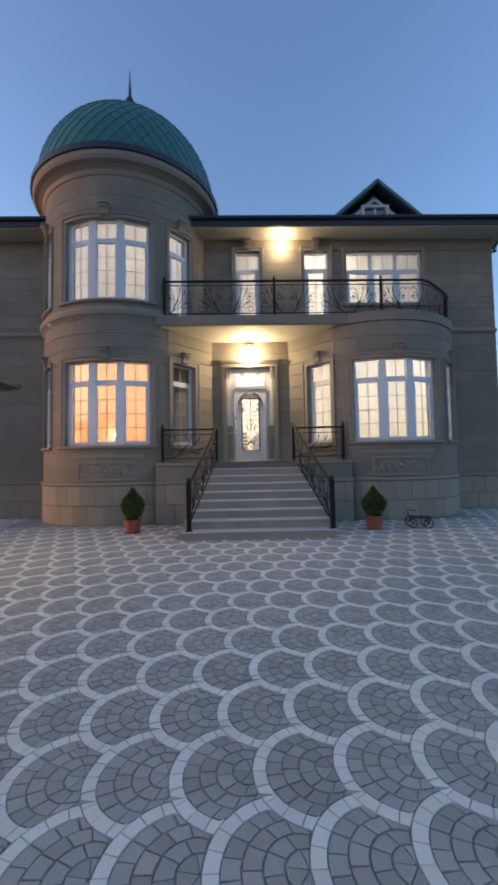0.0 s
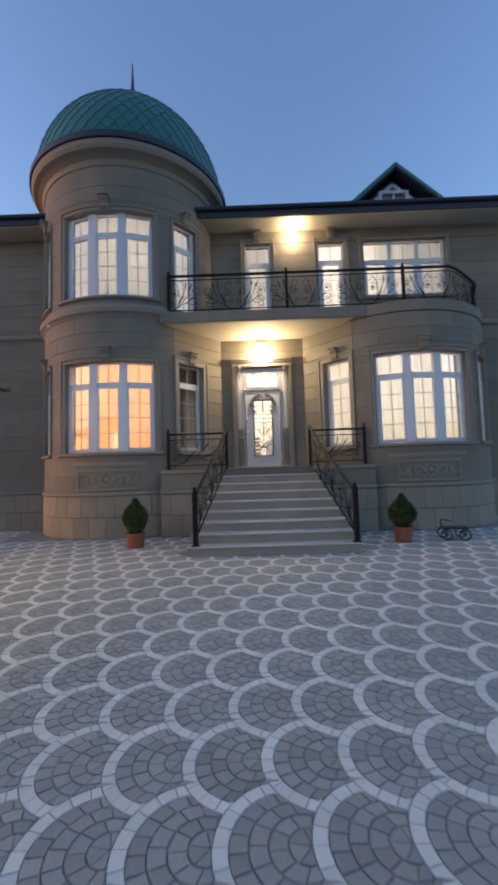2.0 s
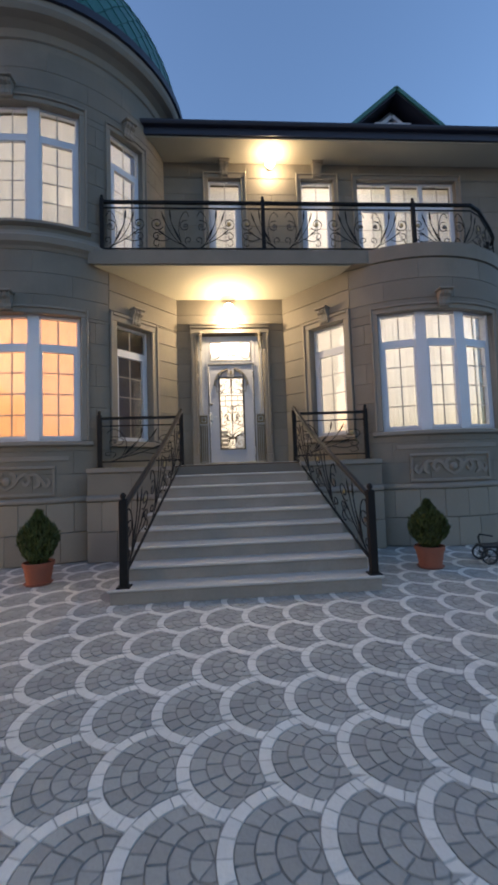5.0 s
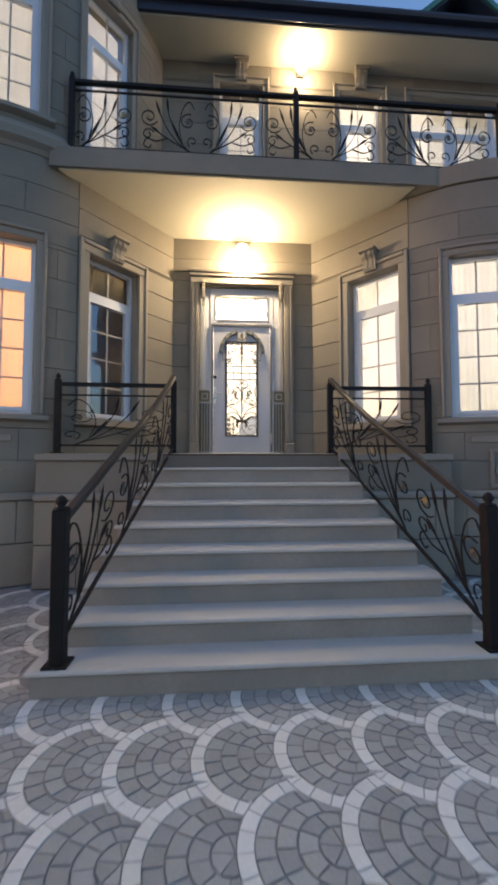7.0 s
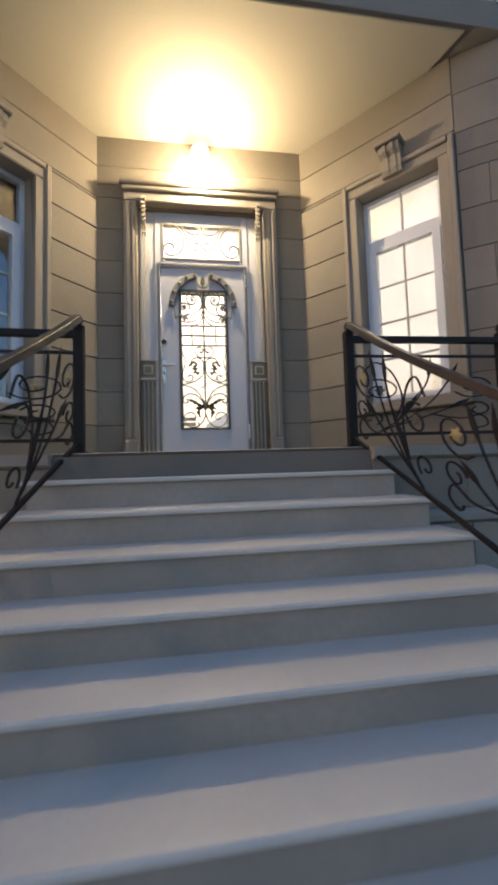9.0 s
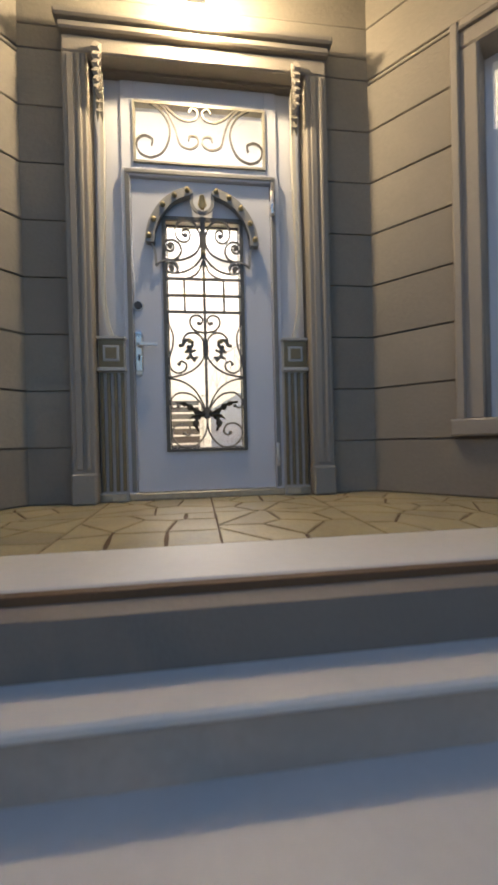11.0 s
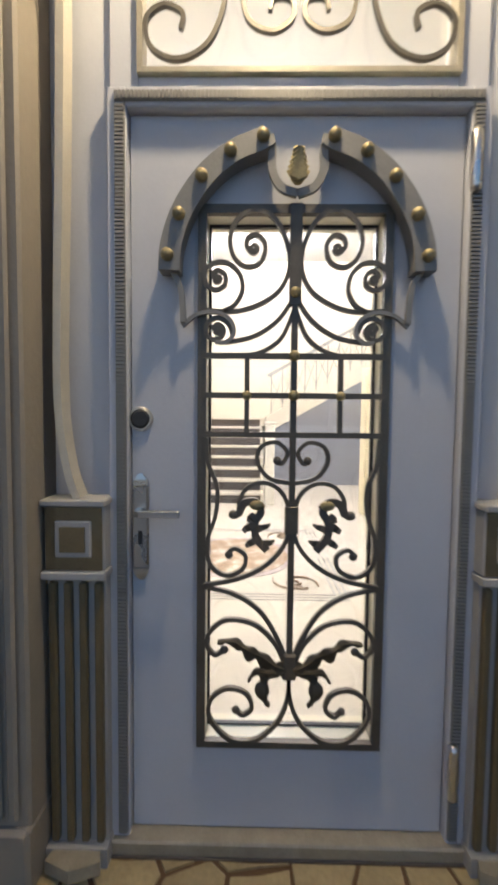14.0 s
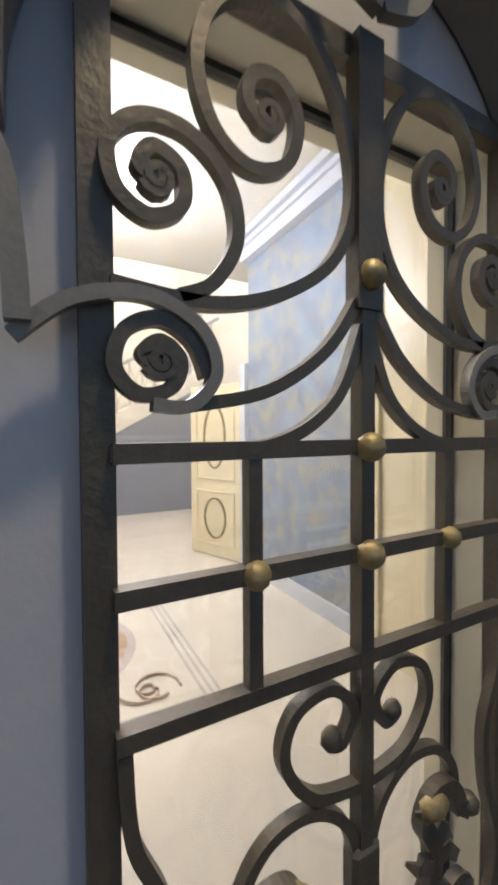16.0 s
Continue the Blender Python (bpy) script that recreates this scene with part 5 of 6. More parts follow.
def lay_flags():
    """Square slabs, each cast as a crazy paving of five- and six-sided stones with sunk brown joints."""
    rng = random.Random(23)
    T, g = 0.66, 0.004
    for i in range(-4, 4):
        for j in range(-1, 3):
            x0, y0 = 0.347 + T * i, 11.36 - T * j
            seeds = []
            while len(seeds) < 9:
                c = (x0 + rng.uniform(0.02, T - 0.02), y0 - rng.uniform(0.02, T - 0.02))
                if all(math.dist(c, q) > 0.16 for q in seeds):
                    seeds.append(c)
            for c in seeds:
                poly = [(x0 + g, y0 - T + g), (x0 + T - g, y0 - T + g), (x0 + T - g, y0 - g), (x0 + g, y0 - g)]
                half = rng.uniform(0.0045, 0.008)
                for q in seeds:
                    if q != c and len(poly) >= 3:
                        dd = math.dist(c, q)
                        nx, ny = (q[0] - c[0]) / dd, (q[1] - c[1]) / dd
                        poly = clip_poly(poly, nx, ny, nx * (c[0] + q[0]) / 2 + ny * (c[1] + q[1]) / 2 - half)
                poly = clip_poly(poly, 0, 1, 11.915)
                poly = clip_poly(poly, 0, -1, -10.36) if len(poly) >= 3 else poly
                for line in (diag_l, diag_r):
                    nrm = Vector((-line.d.y, line.d.x))
                    if len(poly) >= 3:
                        poly = clip_poly(poly, nrm.x, nrm.y, nrm.dot(line.a) - 0.02)
                if len(poly) < 3 or poly_area(poly) < 0.0008:
                    continue
                # hewn edges: each side bends a little
                rough = []
                for k, p in enumerate(poly):
                    q = poly[(k + 1) % len(poly)]
                    rough.append(p)
                    side = math.dist(p, q)
                    if side > 0.09:
                        f, push = rng.uniform(0.35, 0.65), rng.uniform(-0.006, 0.001)
                        rough.append((p[0] + (q[0] - p[0]) * f + (q[1] - p[1]) / side * push, p[1] + (q[1] - p[1]) * f - (q[0] - p[0]) / side * push))
                poly = rough
                cx, cy = sum(p[0] for p in poly) / len(poly), sum(p[1] for p in poly) / len(poly)
                n = len(poly)
                v, f = [], []
                for sh, z in ((1.0, LAND - 0.02), (1.0, LAND - 0.003), (0.98, LAND)):
                    v += [(cx + (p[0] - cx) * sh, cy + (p[1] - cy) * sh, z) for p in poly]
                for lv in (0, n):
                    f += [(lv + k, lv + (k + 1) % n, lv + n + (k + 1) % n, lv + n + k) for k in range(n)]
                f.append(tuple(range(2 * n, 3 * n)))
                ob = new("flagstone", mesh_of("flagstone", v, f, FLAG))
                ob.parent = floor_l


# ---- railings ----
def post(parent, x, y, z0, z1, half=0.035, foot=True):
    p = part("post", boxes((x - half, x + half, y - half, y + half, z0, z1)), IRON, parent, bevel=0.006)
    if foot:
        part("foot_plate", boxes((x - half * 1.7, x + half * 1.7, y - half * 1.7, y + half * 1.7, z0, z0 + 0.014)), IRON, p)
    bm = bmesh.new()
    lathe(bm, [(half * 1.15, 0), (half * 1.15, 0.012), (half * 0.5, 0.022), (half * 0.8, 0.045), (half * 0.85, 0.06), (half * 0.5, 0.085), (0.004, 0.095)], 10, (x, y, z1))
    part("finial", bm, IRON, p, smooth=True)


def motif(parent, place, flip=False):
    """A spray of stems with scrolls, spear leaves and a rosette, laid out on a unit square by place(s, h)."""
    def q(s, h):
        return place(1 - s if flip else s, h)

    stems = (
        [(0.10, 0.0), (0.26, 0.16), (0.40, 0.42), (0.50, 0.72), (0.52, 0.95)],
        [(0.10, 0.0), (0.28, 0.13), (0.48, 0.36), (0.62, 0.62), (0.70, 0.86)],
        [(0.16, 0.05), (0.36, 0.15), (0.58, 0.28), (0.76, 0.40)],
        [(0.24, 0.16), (0.30, 0.45), (0.24, 0.78), (0.12, 0.93), (0.03, 0.80)],
        [(0.50, 0.24), (0.72, 0.18), (0.88, 0.22), (0.93, 0.10), (0.84, 0.05), (0.80, 0.11)],
    )
    for c in stems:
        pts = [q(x, z) for x, _, z in curve_pts(c, 5)]
        part("stem", bar(bmesh.new(), pts, 0.0055, 0.005, FACE), IRON, parent)
    for cx, cz, r0, a0, a1 in ((0.84, 0.62, 0.17, -150, 330), (0.14, 0.56, 0.15, 110, -300), (0.86, 0.30, 0.11, 160, -250), (0.06, 0.2, 0.1, -60, 300)):
        pts = [q(x, z) for x, _, z in spiral(cx, cz, r0, r0 * 0.28, a0, a1, 18)]
        part("scroll", bar(bmesh.new(), pts, 0.0055, 0.005, FACE), IRON, parent)
    for (x0, z0), (x1, z1) in (((0.50, 0.72), (0.525, 1.0)), ((0.64, 0.66), (0.73, 0.93)), ((0.26, 0.16), (0.44, 0.56)), ((0.66, 0.34), (0.82, 0.45))):
        pts = [q(x0 + (x1 - x0) * f, z0 + (z1 - z0) * f) for f in (0, 0.25, 0.5, 0.75, 1)]
        part("spear_leaf", bar(bmesh.new(), pts, 0.016, 0.005, FACE, (0.3, 0.9, 1.0, 0.6, 0.1)), IRON, parent)
    for cx, cz, mt in ((0.84, 0.62, GOLD), (0.14, 0.56, IRON_BROWN)):
        c = Vector(q(cx, cz))
        bm = bmesh.new()
        hub = bm.verts.new(c + Vector(FACE) * 0.016)
        back = bm.verts.new(c - Vector(FACE) * 0.006)
        ring = []
        for k in range(12):
            a = radians(30 * k)
            r = 0.05 if k % 2 == 0 else 0.03
            ring.append(bm.verts.new(c + RIGHT * (r * math.cos(a)) + Vector((0, 0, r * math.sin(a)))))
        for k in range(12):
            bm.faces.new((hub, ring[k], ring[(k + 1) % 12]))
            bm.faces.new((back, ring[(k + 1) % 12], ring[k]))
        part("rosette", bm, mt, parent, "rosette with rubbed gold paint" if mt == GOLD else "")


FACE, RIGHT = (0, -1, 0), Vector((1, 0, 0))


def flat_rail(name, pts, z0, z_top, z_mid, z_bot, label, group, posts, repeat=0.8):
    """A level railing along a line of (x, y) points."""
    global FACE, RIGHT
    rail = thing(name, (pts[0][0], pts[0][1], z0), label=label, category="railing", group=group)
    inv = Matrix.Translation((-pts[0][0], -pts[0][1], -z0))
    loc = [(x - pts[0][0], y - pts[0][1]) for x, y in pts]
    seg = [0.0]
    for a, b in zip(loc, loc[1:]):
        seg.append(seg[-1] + math.dist(a, b))

    def at(s):
        s = min(max(s, 0), seg[-1])
        for k in range(len(loc) - 1):
            if s <= seg[k + 1] + 1e-9:
                f = (s - seg[k]) / (seg[k + 1] - seg[k])
                return (loc[k][0] + (loc[k + 1][0] - loc[k][0]) * f, loc[k][1] + (loc[k + 1][1] - loc[k][1]) * f)
        return loc[-1]

    for nm, z, hw, ht in (("handrail", z_top, 0.022, 0.03), ("rail_bar", z_mid, 0.01, 0.01), ("rail_bar", z_bot, 0.012, 0.012)):
        part(nm, bar(bmesh.new(), [(x, y, z - z0) for x, y in loc], ht, hw, (0, 0, 1)), IRON, rail)
    for s in posts:
        x, y = at(s * seg[-1])
        post(rail, x, y, 0, z_top - z0 + 0.05)
    n = max(1, round(seg[-1] / repeat))
    for k in range(n):
        s0, s1 = seg[-1] * (k + 0.06) / n, seg[-1] * (k + 0.94) / n
        a, b = at(s0), at(s1)
        d = Vector((b[0] - a[0], b[1] - a[1], 0)).normalized()
        FACE, RIGHT = (d.y, -d.x, 0), d

        def place(s, h):
            x, y = at(s0 + (s1 - s0) * s)
            return (x, y, z_bot - z0 + 0.01 + (z_mid - z_bot - 0.02) * h)

        motif(rail, place, flip=bool(k % 2))
    FACE, RIGHT = (0, -1, 0), Vector((1, 0, 0))
    return rail


IRON_LABEL = "black wrought iron scrollwork railing"
flat_rail("balcony_railing", rail_line(), FLOOR2, 6.42, 6.31, 5.53, IRON_LABEL + " on the balcony", "", (0.0, 0.325, 0.645, 1.0), 0.85)
flat_rail("landing_railing", [(-2.04, 10.42), (-0.62, 10.46)], LAND, 2.385, 2.25, 1.62, IRON_LABEL + " on the landing", "landing railings", (0.0, 1.0), 1.3)
flat_rail("landing_railing", [(1.42, 10.46), (2.74, 10.42)], LAND, 2.385, 2.25, 1.62, IRON_LABEL + " on the landing", "landing railings", (0.0, 1.0), 1.3)


def stair_rail(x_lo, x_hi):
    global FACE, RIGHT
    y_lo, y_hi = 8.05, 10.42
    rail = thing("stair_railing", (x_lo, y_lo, G + RISE), label=IRON_LABEL + " beside the stone steps", category="railing", group="stair railings")
    dx, dy, dz = x_hi - x_lo, y_hi - y_lo, LAND - G - RISE
    post(rail, 0, 0, 0, 0.98, 0.045)

    def at(s, h):
        lift = 0.10 * max(0.0, s - 0.55) ** 2 / 0.2
        lo, hi = 0.12 - 0.05 * s, 0.9 + lift - 0.03 * s
        return (dx * s, dy * s, dz * s + lo + (hi - lo) * h)

    d = Vector((dx, dy, 0)).normalized()
    FACE, RIGHT = (d.y, -d.x, 0), d
    part("handrail", bar(bmesh.new(), [at(k / 24, 1.0) for k in range(25)], 0.024, 0.03, FACE), HANDRAIL, rail, "rubbed bronze handrail", bevel=0.004)
    part("rail_bar", bar(bmesh.new(), [at(k / 12, 0.0) for k in range(13)], 0.012, 0.012, FACE), IRON, rail)
    for k in range(3):
        s0, s1 = (k + 0.05) / 3, (k + 0.97) / 3
        motif(rail, lambda s, h: at(s0 + (s1 - s0) * s, 0.03 + 0.9 * h))
    FACE, RIGHT = (0, -1, 0), Vector((1, 0, 0))


stair_rail(-1.06, -0.62)
stair_rail(1.86, 1.42)

# ---- dome shingles ----
def dome_point(a, lat, out):
    r = (DR + out) * math.cos(radians(lat))
    return (r * math.sin(radians(a)), -r * math.cos(radians(a)), 0.1 + (DH + out) * math.sin(radians(lat)))


STEP_A, STEP_L = 7.2, 4.6
rest_v, rest_f = [], []
for k in range(17):
    lat = k * STEP_L - 1.0
    a = STEP_A / 2 * 1.04
    pts = [dome_point(0, max(lat, 0.5), 0.034), dome_point(a, lat + STEP_L, 0.022), dome_point(0, lat + 2 * STEP_L, 0.008), dome_point(-a, lat + STEP_L, 0.022), dome_point(0, max(lat, 0.5), 0.0), dome_point(a, lat + STEP_L, 0.0), dome_point(-a, lat + STEP_L, 0.0)]
    faces = [(0, 1, 2, 3), (4, 5, 1, 0), (6, 4, 0, 3)]
    me = mesh_of("shingle", pts, faces, TEAL)
    for i in range(int(360 / STEP_A)):
        ang = STEP_A * (i + (0.5 if k % 2 else 0.0)) - 180
        if abs(ang + 12) < 62:
            ob = new("shingle", me)
            ob.parent = dome
            ob.rotation_euler = (0, 0, radians(ang))
        else:
            m = Matrix.Rotation(radians(ang), 3, "Z")
            b = len(rest_v)
            rest_v += [tuple(m @ Vector(p)) for p in pts]
            rest_f += [tuple(q + b for q in f) for f in faces]
ob = new("shingles", mesh_of("shingles", rest_v, rest_f, TEAL))
ob.parent = dome
tagged(ob, "teal diamond shingles", kind="stuff")

# ---- carved panels on the round walls ----
for line in (tower_lo, bay_lo):
    pan = thing("relief_panel", (*line.at(line.u(0), 0.02), 1.08), label="carved floral limestone relief panel set in the facade", category="relief", group="relief panels")
    inv = pan.matrix_basis.inverted()

    def slab(nm, u0, u1, z0, z1, o1, mt):
        ob = new(nm, slab_mesh(nm, line, u0, u1, z0, z1, 0.0, o1, mt, 0.008))
        ob.parent = pan
        ob.matrix_parent_inverse = inv

    u0, u1 = line.u(0) - 0.74, line.u(0) + 0.74
    slab("border", u0, u1, 1.08, 1.13, 0.055, TRIM)
    slab("border", u0, u1, 1.53, 1.58, 0.055, TRIM)
    slab("border", u0, u0 + 0.05, 1.13, 1.53, 0.055, TRIM)
    slab("border", u1 - 0.05, u1, 1.13, 1.53, 0.055, TRIM)
    for s in (1, -1):
        for ctrl in ([(0.0, 0.06), (0.12, 0.14), (0.2, 0.26), (0.3, 0.3), (0.36, 0.2), (0.3, 0.13), (0.25, 0.2)], [(0.33, 0.28), (0.44, 0.3), (0.54, 0.2), (0.6, 0.1), (0.66, 0.16), (0.62, 0.24)], [(0.05, 0.34), (0.14, 0.28), (0.1, 0.18)], [(0.42, 0.08), (0.5, 0.14), (0.46, 0.24)]):
            pts = []
            for x, _, z in curve_pts(ctrl, 5):
                px, py = line.at(line.u(0) + s * x, 0.03)
                pts.append(inv @ Vector((px, py, 1.14 + z)))
            part("carving", bar(bmesh.new(), pts, 0.026, 0.016, (0, -1, 0), [0.6 + 0.5 * math.sin(3.14 * i / (len(pts) - 1)) for i in range(len(pts))]), TRIM, pan)
    part("boss", ball(bmesh.new(), inv @ Vector((*line.at(line.u(0), 0.03), 1.34)), 0.07, 12, (1, 0.4, 1)), TRIM, pan, smooth=True)
    slab("carving_apron", line.u(0) - 0.95, line.u(0) + 0.95, 1.66, 1.74, 0.04, TRIM)

# ---- potted conifers ----
def potted(place, tall, turn, label):
    pot = thing("potted_conifer", place, turn, label, "potted plant", "pots beside the steps")
    bm = bmesh.new()
    lathe(bm, [(0.135, 0.0), (0.15, 0.02), (0.185, 0.24), (0.2, 0.245), (0.205, 0.3), (0.19, 0.305), (0.172, 0.27)], 28)
    part("pot", bm, TERRACOTTA, pot, "brown terracotta pot", smooth=False)
    part("saucer", lathe(bmesh.new(), [(0.16, 0.0), (0.185, 0.025), (0.175, 0.028)], 24), TERRACOTTA, pot)
    part("soil", lathe(bmesh.new(), [(0.17, 0.25), (0.165, 0.275)], 20), SOIL, pot)
    part("trunk", bar(bmesh.new(), [(0, 0, 0.25), (0.01, 0, 0.45), (0, 0.01, 0.3 + tall * 0.6)], 0.015, 0.015, taper=(1, 0.8, 0.4)), BARK, pot)
    rng = random.Random(int(turn) + 3)
    v, f = [], []
    for k in range(5200):
        h = rng.random() ** 1.15
        lump = 1 + 0.14 * math.sin(7 * h + turn) + 0.1 * math.sin(11 * h)
        shape = math.sin((h + 0.12) / 0.47 * 1.5708) if h < 0.35 else max(0.0, 1 - ((h - 0.35) / 0.66) ** 1.35) ** 0.95
        env = 0.25 * shape * lump
        an = rng.uniform(0, 6.283)
        env *= 1 + 0.13 * math.sin(3 * an + turn) * math.sin(9 * h + an)
        r = env * math.sqrt(rng.uniform(0.25, 1.0))
        c = Vector((r * math.cos(an), r * math.sin(an), 0.28 + tall * h))
        d = Vector((math.cos(an) * 0.4, math.sin(an) * 0.4, 1.0)) + Vector([rng.uniform(-0.45, 0.45) for _ in range(3)])
        d = d.normalized() * rng.uniform(0.04, 0.085)
        s = d.cross(Vector([rng.uniform(-1, 1) for _ in range(3)])).normalized() * rng.uniform(0.005, 0.011)
        b = len(v)
        v += [tuple(c - s), tuple(c + d * 0.55 - s * 1.3), tuple(c + d), tuple(c + d * 0.55 + s * 1.3), tuple(c + s)]
        f.append((b, b + 1, b + 2, b + 3, b + 4))
    ob = new("crown", mesh_of("crown", v, f, LEAF))
    ob.parent = pot
    tagged(ob, "dense green scale-leaf crown")


potted((-2.46, 9.05, G), 0.68, 10, "bushy green conifer in a terracotta pot beside the steps")
potted((2.98, 8.85, G), 0.62, 130, "cone-shaped green conifer in a terracotta pot beside the steps")

# ---- small hand cart ----
cart = thing("hand_cart", (3.82, 8.8, G), -12, "small dark metal hand cart with spoked wheels", "cart")


def wheel(x, y, r):
    pts = [(x + r * math.cos(a), y, r + 0.012 + r * math.sin(a)) for a in np.linspace(0, 6.2832, 25)]
    w = part("wheel", bar(bmesh.new(), pts, 0.011, 0.013), DARK, cart)
    for k in range(4):
        a = 3.1416 * k / 4
        part("spoke", bar(bmesh.new(), [(x - r * math.cos(a), y, r + 0.012 - r * math.sin(a)), (x + r * math.cos(a), y, r + 0.012 + r * math.sin(a))], 0.003, 0.003), DARK, w)


for x, y in ((0.0, 0.0), (0.0, 0.32), (0.34, 0.0), (0.34, 0.32)):
    wheel(x, y, 0.1)
part("deck", boxes((-0.06, 0.42, 0.03, 0.29, 0.22, 0.25)), DARK, cart, bevel=0.006)
for x in (0.0, 0.34):
    part("axle", bar(bmesh.new(), [(x, -0.01, 0.122), (x, 0.33, 0.122)], 0.01, 0.01), DARK, cart)
    part("strut", boxes((x - 0.012, x + 0.012, 0.14, 0.18, 0.122, 0.22)), DARK, cart)
part("handle", bar(bmesh.new(), [(-0.05, 0.16, 0.24), (-0.07, 0.16, 0.36), (-0.05, 0.16, 0.4), (0.12, 0.16, 0.37)], 0.011, 0.011), DARK, cart)

# ---- garage at the side of the court ----
SHEDWALL = mat("beige_render", (0.42, 0.36, 0.28), 0.8, vary=0.1, scale=2, fine=60, bump=0.2)
WOOD = mat("varnished_soffit", (0.12, 0.085, 0.055), 0.5, vary=0.2, scale=6, fine=40, bump=0.15)
GREENROOF = mat("green_metal_roof", (0.06, 0.10, 0.09), 0.4, vary=0.1, bump=0.05)
shed = thing("garage", (-7.1, 5.0, G), label="low beige garage with a green metal hipped roof", category="garage")
part("wall", boxes((-2.4, 2.12, -2.6, 2.15, 0, 3.0)), SHEDWALL, shed)
part("pillar", boxes((2.0, 2.16, 2.0, 2.2, 0, 3.0)), SHEDWALL, shed, bevel=0.01)
part("soffit", boxes((-3.0, 2.72, -3.2, 2.62, 3.0, 3.03)), WOOD, shed, "varnished timber soffit")
bm = bmesh.new()
v = [bm.verts.new(p) for p in ((-3.05, -3.25, 3.03), (2.77, -3.25, 3.03), (2.77, 2.67, 3.03), (-3.05, 2.67, 3.03), (-3.05, -3.25, 3.13), (2.77, -3.25, 3.13), (2.77, 2.67, 3.13), (-3.05, 2.67, 3.13), (-0.3, -0.3, 4.35), (0.1, -0.3, 4.35))]
for f in ((0, 1, 5, 4), (1, 2, 6, 5), (2, 3, 7, 6), (3, 0, 4, 7), (4, 5, 9, 8), (5, 6, 9), (6, 7, 8, 9), (7, 4, 8), (3, 2, 1, 0)):
    bm.faces.new([v[i] for i in f])
part("roof", bm, GREENROOF, shed, "green metal roof with a dark fascia")
part("gutter", boxes((-3.1, 2.83, 2.67, 2.75, 3.06, 3.14), (2.77, 2.85, -3.25, 2.67, 3.06, 3.14)), ROOF, shed)

# gate and neighbours
gate = thing("metal_gate", (-10.2, 14.2, G), label="tall black sheet metal gate between beige pillars", category="gate")
for k in range(4):
    part("gate_panel", boxes((-1.6 + 0.82 * k, -0.8 + 0.82 * k, 0, 0.05, 0.08, 3.0)), BLACKGATE, gate, bevel=0.006)
part("gate_rail", boxes((-1.65, 1.75, -0.03, 0.0, 2.85, 2.95), (-1.65, 1.75, -0.03, 0.0, 0.25, 0.35)), BLACKGATE, gate)
for x in (-2.0, 1.75):
    part("gate_pillar", boxes((x, x + 0.32, -0.1, 0.25, 0, 3.2)), SHEDWALL, gate, bevel=0.01)
part("gate_step", boxes((-2.0, 2.1, -0.4, 0.3, 0, 0.07)), SHEDWALL, gate)


def neighbour(place, w, d, h, ridge, roof_mat, label, wall_mat):
    nb = thing("neighbour_house", place, label=label, category="house")
    part("wall", boxes((-w / 2, w / 2, 0, d, 0, h)), wall_mat, nb)
    bm = bmesh.new()
    e = 0.5
    v = [bm.verts.new(p) for p in ((-w / 2 - e, -e, h), (w / 2 + e, -e, h), (w / 2 + e, d + e, h), (-w / 2 - e, d + e, h), (-w / 4, d / 2, ridge), (w / 4, d / 2, ridge))]
    for f in ((0, 1, 5, 4), (1, 2, 5), (2, 3, 4, 5), (3, 0, 4), (3, 2, 1, 0)):
        bm.faces.new([v[i] for i in f])
    part("roof", bm, roof_mat, nb)
    for k in (-1, 1):
        win = part("window", boxes((k * w / 4 - 0.5, k * w / 4 + 0.5, -0.04, 0.0, 1.2, 2.5)), PVC, nb)
        part("pane", boxes((k * w / 4 - 0.42, k * w / 4 + 0.42, -0.05, -0.041, 1.28, 2.42)), DARK, win)


REDROOF = mat("maroon_metal_roof", (0.2, 0.03, 0.035), 0.5, vary=0.15, bump=0.05)
BROWN = mat("brown_fence_panel", (0.10, 0.075, 0.06), 0.6, vary=0.15, bump=0.1)
neighbour((-18, 24, G), 10, 8, 3.9, 5.6, ROOF, "far neighbouring house with a dark roof at dusk", SHEDWALL)
neighbour((20.5, 25, G), 7, 7, 4.4, 6.7, REDROOF, "far neighbouring house with a maroon metal roof", BROWN)
fence = thing("boundary_fence", (14.0, 16.2, G), label="brown panelled boundary fence with a pale top rail", category="fence")
for k in range(8):
    part("fence_panel", boxes((-5.4 + 1.5 * k, -3.94 + 1.5 * k, 0, 0.06, 0.05, 2.7)), BROWN, fence, bevel=0.006)
    part("fence_post", boxes((-5.46 + 1.5 * k, -5.38 + 1.5 * k, -0.04, 0.1, 0, 2.75)), DARK, fence)
part("top_rail", boxes((-5.5, 6.7, -0.06, 0.12, 2.75, 2.85)), PVC, fence, "pale painted top rail")
SHEET = mat("pale_plastic_sheet", (0.2, 0.23, 0.25), 0.4, vary=0.12, scale=3, fine=25, bump=0.4)
pile = thing("covered_load", (9.35, 12.9, G), label="bulky load on the paving draped in pale blue sheeting", category="covered load")
bm = bmesh.new()
bmesh.ops.create_uvsphere(bm, u_segments=36, v_segments=20, radius=1.0)
for vert in bm.verts:
    c = vert.co
    n = noise.noise(c * 2.3) * 0.10 + 0.03 * math.sin(9 * math.atan2(c.y, c.x)) * (1 - abs(c.z))
    k = 1 + n
    vert.co = Vector((math.copysign(abs(c.x) ** 0.6, c.x) * 0.95 * k, math.copysign(abs(c.y) ** 0.6, c.y) * 0.8 * k, 0.58 + 0.58 * math.copysign(abs(c.z) ** 0.55, c.z) * (1 + 0.5 * n)))
